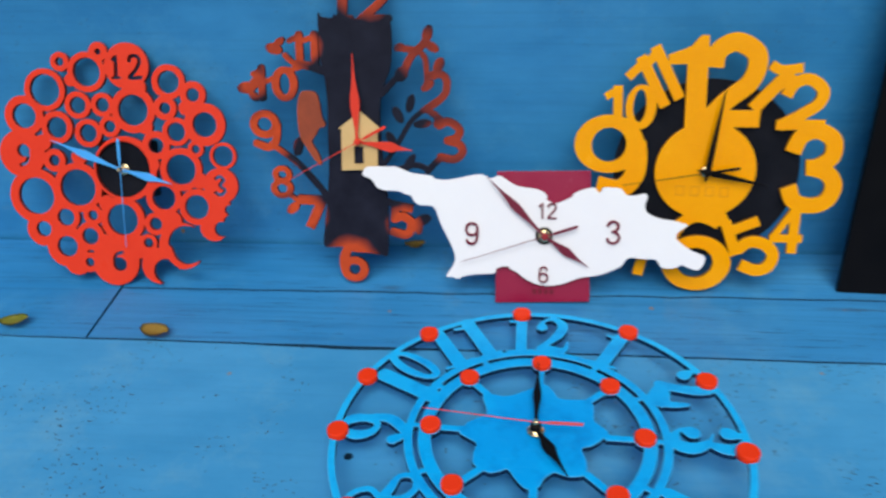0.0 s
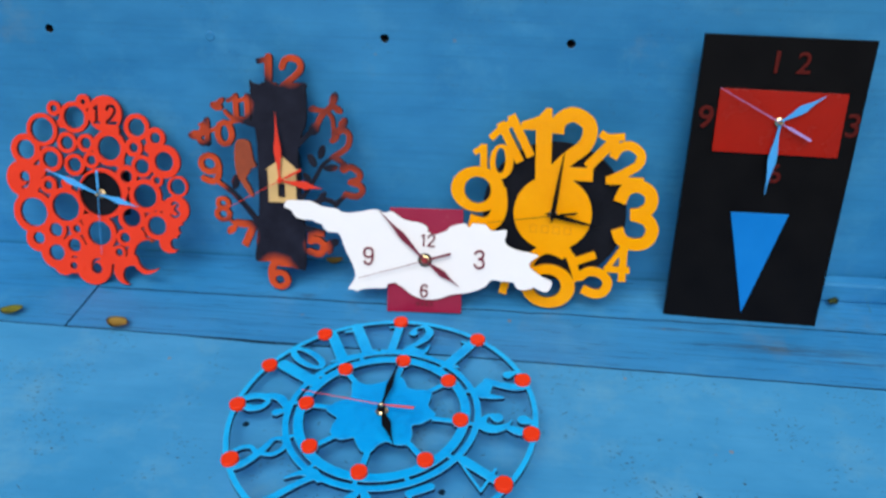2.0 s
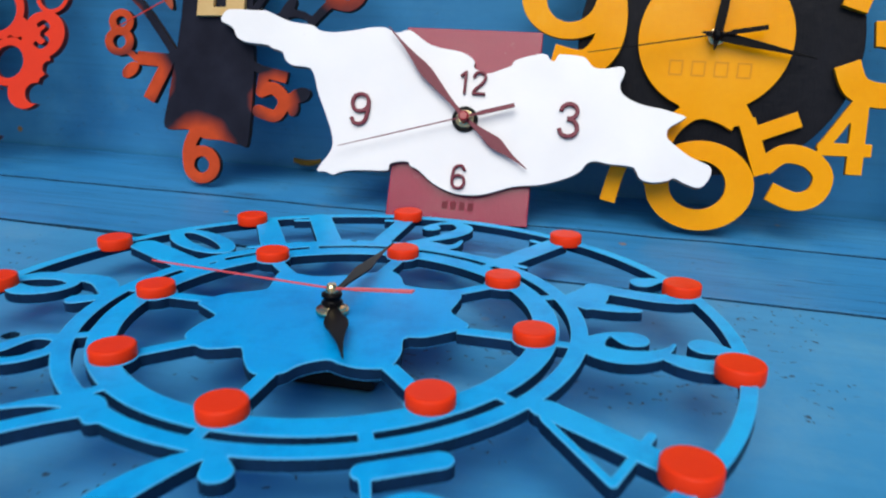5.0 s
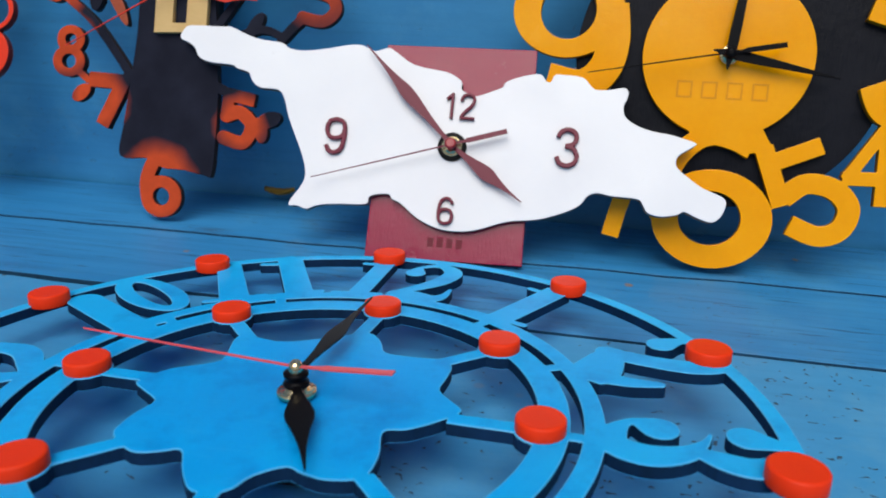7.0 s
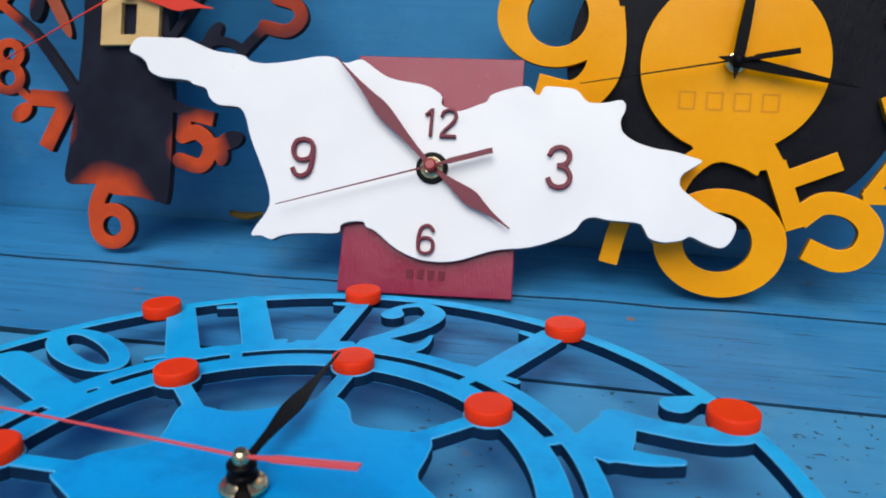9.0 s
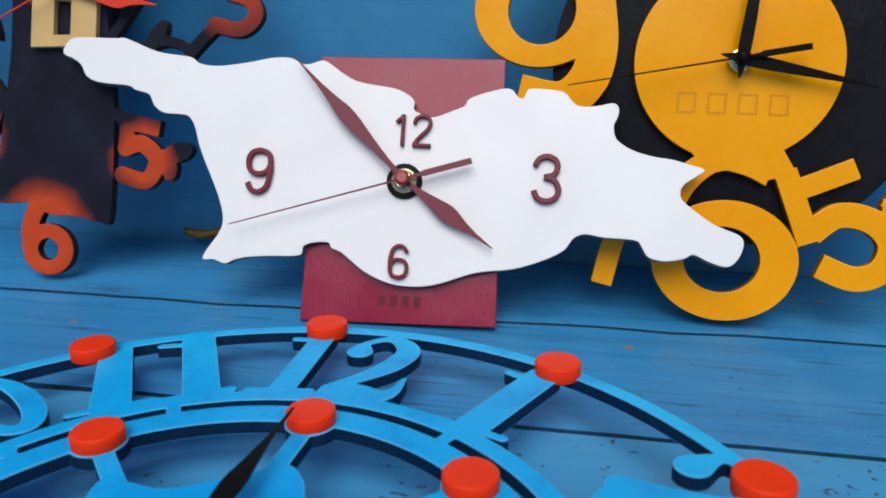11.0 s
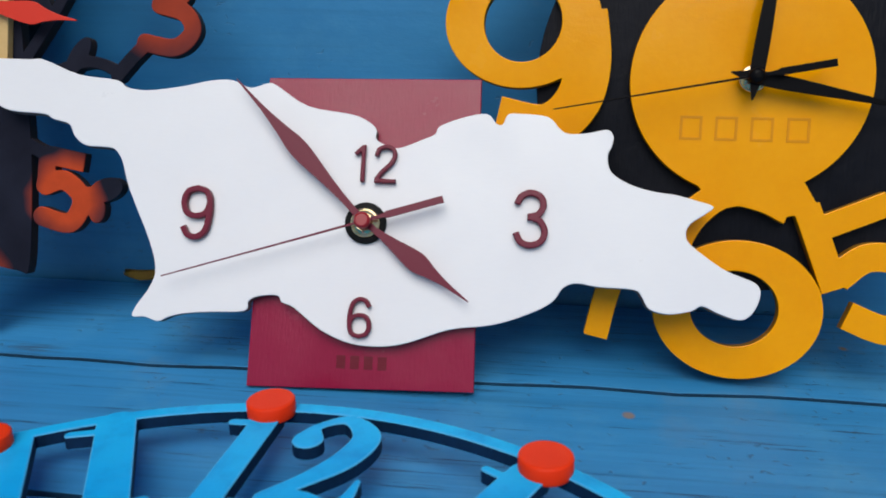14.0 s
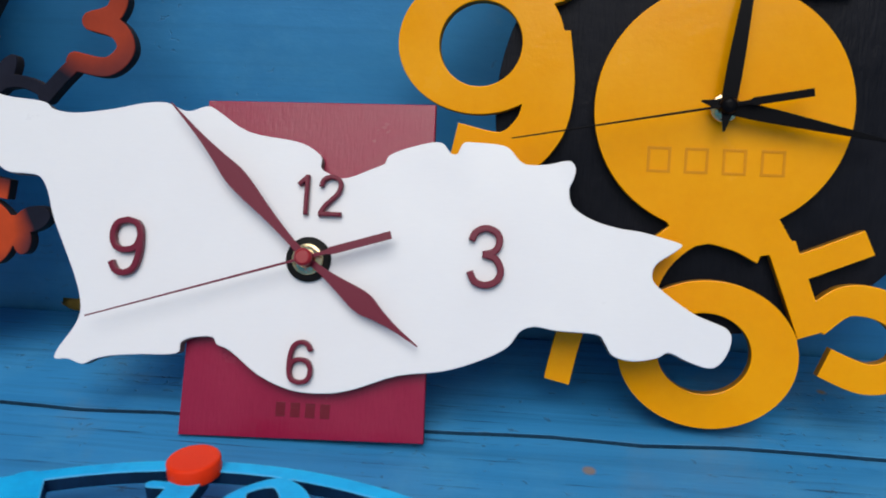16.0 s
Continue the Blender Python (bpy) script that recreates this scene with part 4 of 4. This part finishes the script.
sheet.line([(54, 84), (62, 76), (64, 54)], 5, square=False)
for x, y, rx, ry, turn in ((-78, 82, 8, 5, -15), (-73, 88, 6, 3.4, 40), (-106, 46, 9, 5.5, 5), (-99, 38, 6, 3.6, -40), (-97, 53, 6, 3.4, 30), (-59, -8, 4.6, 9, -8), (-66, -68.5, 7.5, 4.6, 40), (37, 25, 4, 8.5, 30), (48.6, 36, 4, 8.5, -12), (60, 17.6, 8.5, 4, 8), (48, -20, 4, 9.5, -30), (40, 62, 6, 7, -30), (38, 86, 5, 3.6, 20), (63.5, 98, 4.6, 8.5, -15), (68, 87, 7, 4, -30), (74.5, 71, 4.6, 7.5, -25), (64.5, 52.5, 7, 4, 40), (75, 20, 6, 4, 60), (62, -75.5, 8, 5, 20), (58, -84, 4, 6, 0), (31, 2, 3.6, 8, 35), (70, 62, 5, 4, 0)):
    sheet.oval(x, y, rx, ry, turn=turn)
for x, y, rx, ry, hx, hy in ((-69.3, 50.4, 12.5, 16, 5, 9.5), (-90.5, 12.5, 14.5, 13.4, 7, 6.4), (-75.6, -35.6, 9.8, 8.8, 4, 3.5), (-76.2, -49.4, 11.4, 10, 5, 4.5), (-5.9, -129, 14, 13.2, 5.6, 5.6)):
    sheet.oval(x, y, rx, ry)
    sheet.oval(x, y, hx, hy, cut=True)
plate("tree", sheet.loops(), 5, TREE_PAINT, tree_clock, TREE_EDGE, bevel=0.4, label="black tree with orange numerals on its twigs")
bird = smooth([(-48.6, 45), (-55, 42.6), (-58, 32), (-58.5, 18), (-56.7, 3), (-51, -8), (-43, -20), (-37.5, -25), (-36.5, -22), (-39.5, -13), (-45, -3), (-41, 4), (-37.8, 10), (-31.5, 13.4), (-34.8, 21), (-36.8, 34), (-40, 43)], True, 4)
plate("bird", [[tuple(p) for p in bird]], 4.8, ORANGE_BIRD, tree_clock, TREE_EDGE, z=-0.1, bevel=0.4, label="rust orange bird cut-out")
plate("house", [[(-16, -28.5), (18.5, -26.5), (18.5, 12), (21.5, 12), (2, 28), (-19, 11), (-16, 11)], [(-4, -5), (5, -5), (5, -21.5), (-4, -22)]], 3.5, BEIGE, tree_clock, BEIGE, z=3.55, bevel=0.3, label="small house of pale plywood")
part("movement", block(-0.024, 0.018, -0.028, 0.028, -0.02, -0.0052, 0.002), BLACK_PLASTIC, tree_clock)
part("pin", turned([(3.2, 3.5), (3.2, 9), (2.0, 12)], 20), RED_PLASTIC, tree_clock)
clock_pointer("hour_hand", 52, 9.5, 0.6, RED_PLASTIC, tree_clock, 97, 7.0, 3)
clock_pointer("minute_hand", 80, 9, 0.45, RED_PLASTIC, tree_clock, -2.5, 8.5, 3)
clock_pointer("second_hand", 83, 2, 0.5, RED_PLASTIC, tree_clock, 240, 10, 31, "thin")


# ---- tall black clock ----
tall_clock = tagged(new("panel_clock"), "tall black panel clock with red field and bright blue wedge", "clock")
tall_clock.matrix_world = pose(0.4768, 0.6559, 0.2323, 78.93, 0.20, 1.42)
plate("panel", [[(-86.2, -239.2), (87.8, -242.3), (81, 85.2), (-88.2, 86.5)]], 6, BLACK_PANEL, tall_clock, BLACK_PLASTIC, bevel=0.5, label="satin black panel")
plate("field", [[(-63, -35.5), (66.5, -36), (63.6, 31.3), (-65, 32.5)]], 2.5, CRIMSON, tall_clock, z=2.6, label="dark red rectangle")
plate("wedge", [[(-31.4, -104), (30.4, -103.1), (1, -227.5)]], 2.5, SKY_BLUE, tall_clock, z=2.6, label="bright blue wedge")
for text, h, x, y in (("1", 22, -13, 61), ("2", 22, 14, 61), ("9", 25, -75, 1), ("3", 25, 75, -1), ("6", 22, 7, -57)):
    writing("numeral", text, h, 1.6, DIM_RED, tall_clock, x, y, 0.02, 0.0, 1.0, "dull red numeral")
part("movement", block(-0.028, 0.028, -0.028, 0.028, -0.017, -0.0062, 0.002), BLACK_PLASTIC, tall_clock)
spindle(tall_clock, 2.6, 5.0, 0, BRASS, 8)
clock_pointer("hour_hand", 50, 9, 0.5, BLUE_HAND, tall_clock, 54, 6.5, 3)
clock_pointer("minute_hand", 80, 9, 0.5, BLUE_HAND, tall_clock, 181, 8, 3)
clock_pointer("second_hand", 74, 2.6, 0.5, VIOLET_HAND, tall_clock, 297, 9.5, 38, "thin")


# ---- fallen leaves, grass and ground ----
def leaf(label, mat, x, y, size, turn, curl):
    bm = bmesh.new()
    n = 9
    rows = []
    for k in range(n):
        s = k / (n - 1)
        w = size * 0.32 * math.sin(math.pi * min(1, s * 0.92 + 0.04)) ** 0.8 + 0.0004
        rows.append([bm.verts.new(((s - 0.5) * size, v * w * (1 + 0.12 * noise.noise((k, v, x * 9))), 0.0012 + curl * (abs(v) * 0.5 + (s - 0.5) ** 2 * 2))) for v in (-1, -0.5, 0, 0.5, 1)])
    for a, b in zip(rows, rows[1:]):
        for k in range(4):
            bm.faces.new((a[k], b[k], b[k + 1], a[k + 1])).smooth = True
    bmesh.ops.solidify(bm, geom=bm.faces, thickness=0.0004)
    me = bpy.data.meshes.new("leaf")
    bm.to_mesh(me)
    me.materials.append(mat)
    ob = tagged(new("leaf", me), label, "leaf", "fallen leaves")
    ob.matrix_world = pose(x, y, 0.0005, 0, 0, turn)


leaf("yellow-green fallen leaf lying on the seat", GREEN_LEAF, -0.389, 0.493, 0.026, 20, 0.004)
leaf("dry yellow fallen leaf lying over the seat joint", DRY_LEAF, -0.249, 0.4905, 0.028, -8, 0.004)
leaf("withered dark leaf in the corner of the seat", SOIL, 0.594, 0.655, 0.016, 40, 0.006)
leaf("dry brown fallen leaf beside the tree clock", DRY_LEAF, -0.029, 0.650, 0.021, 12, 0.006)

bm = bmesh.new()
bmesh.ops.create_circle(bm, cap_ends=True, segments=64, radius=400)
me = bpy.data.meshes.new("ground")
bm.to_mesh(me)
me.materials.append(SOIL)
tagged(new("ground", me), "grassy ground around the bench", "ground", kind="structure").matrix_world = pose(0, 0, -0.45)

bm = bmesh.new()
rng = random.Random(4)
for _ in range(900):
    x, y = 0.74 + rng.random() ** 1.5 * 0.5, 0.2 + rng.random() * 0.7
    h, a, lean, w = 0.25 + rng.random() * 0.28, rng.random() * 6.283, 0.04 + rng.random() * 0.12, 0.003 + rng.random() * 0.004
    rows = []
    for k in range(5):
        s = k / 4
        cx, cy, cz = x + math.cos(a) * lean * s * s, y + math.sin(a) * lean * s * s, -0.45 + h * s
        d = w * (1 - s * 0.93)
        rows.append((bm.verts.new((cx - math.sin(a) * d, cy + math.cos(a) * d, cz)), bm.verts.new((cx + math.sin(a) * d, cy - math.cos(a) * d, cz))))
    for p, q in zip(rows, rows[1:]):
        bm.faces.new((p[0], p[1], q[1], q[0]))
me = bpy.data.meshes.new("grass")
bm.to_mesh(me)
me.materials.append(GRASS)
tagged(new("grass", me), "tall green grass growing beside the bench", "grass", kind="stuff")
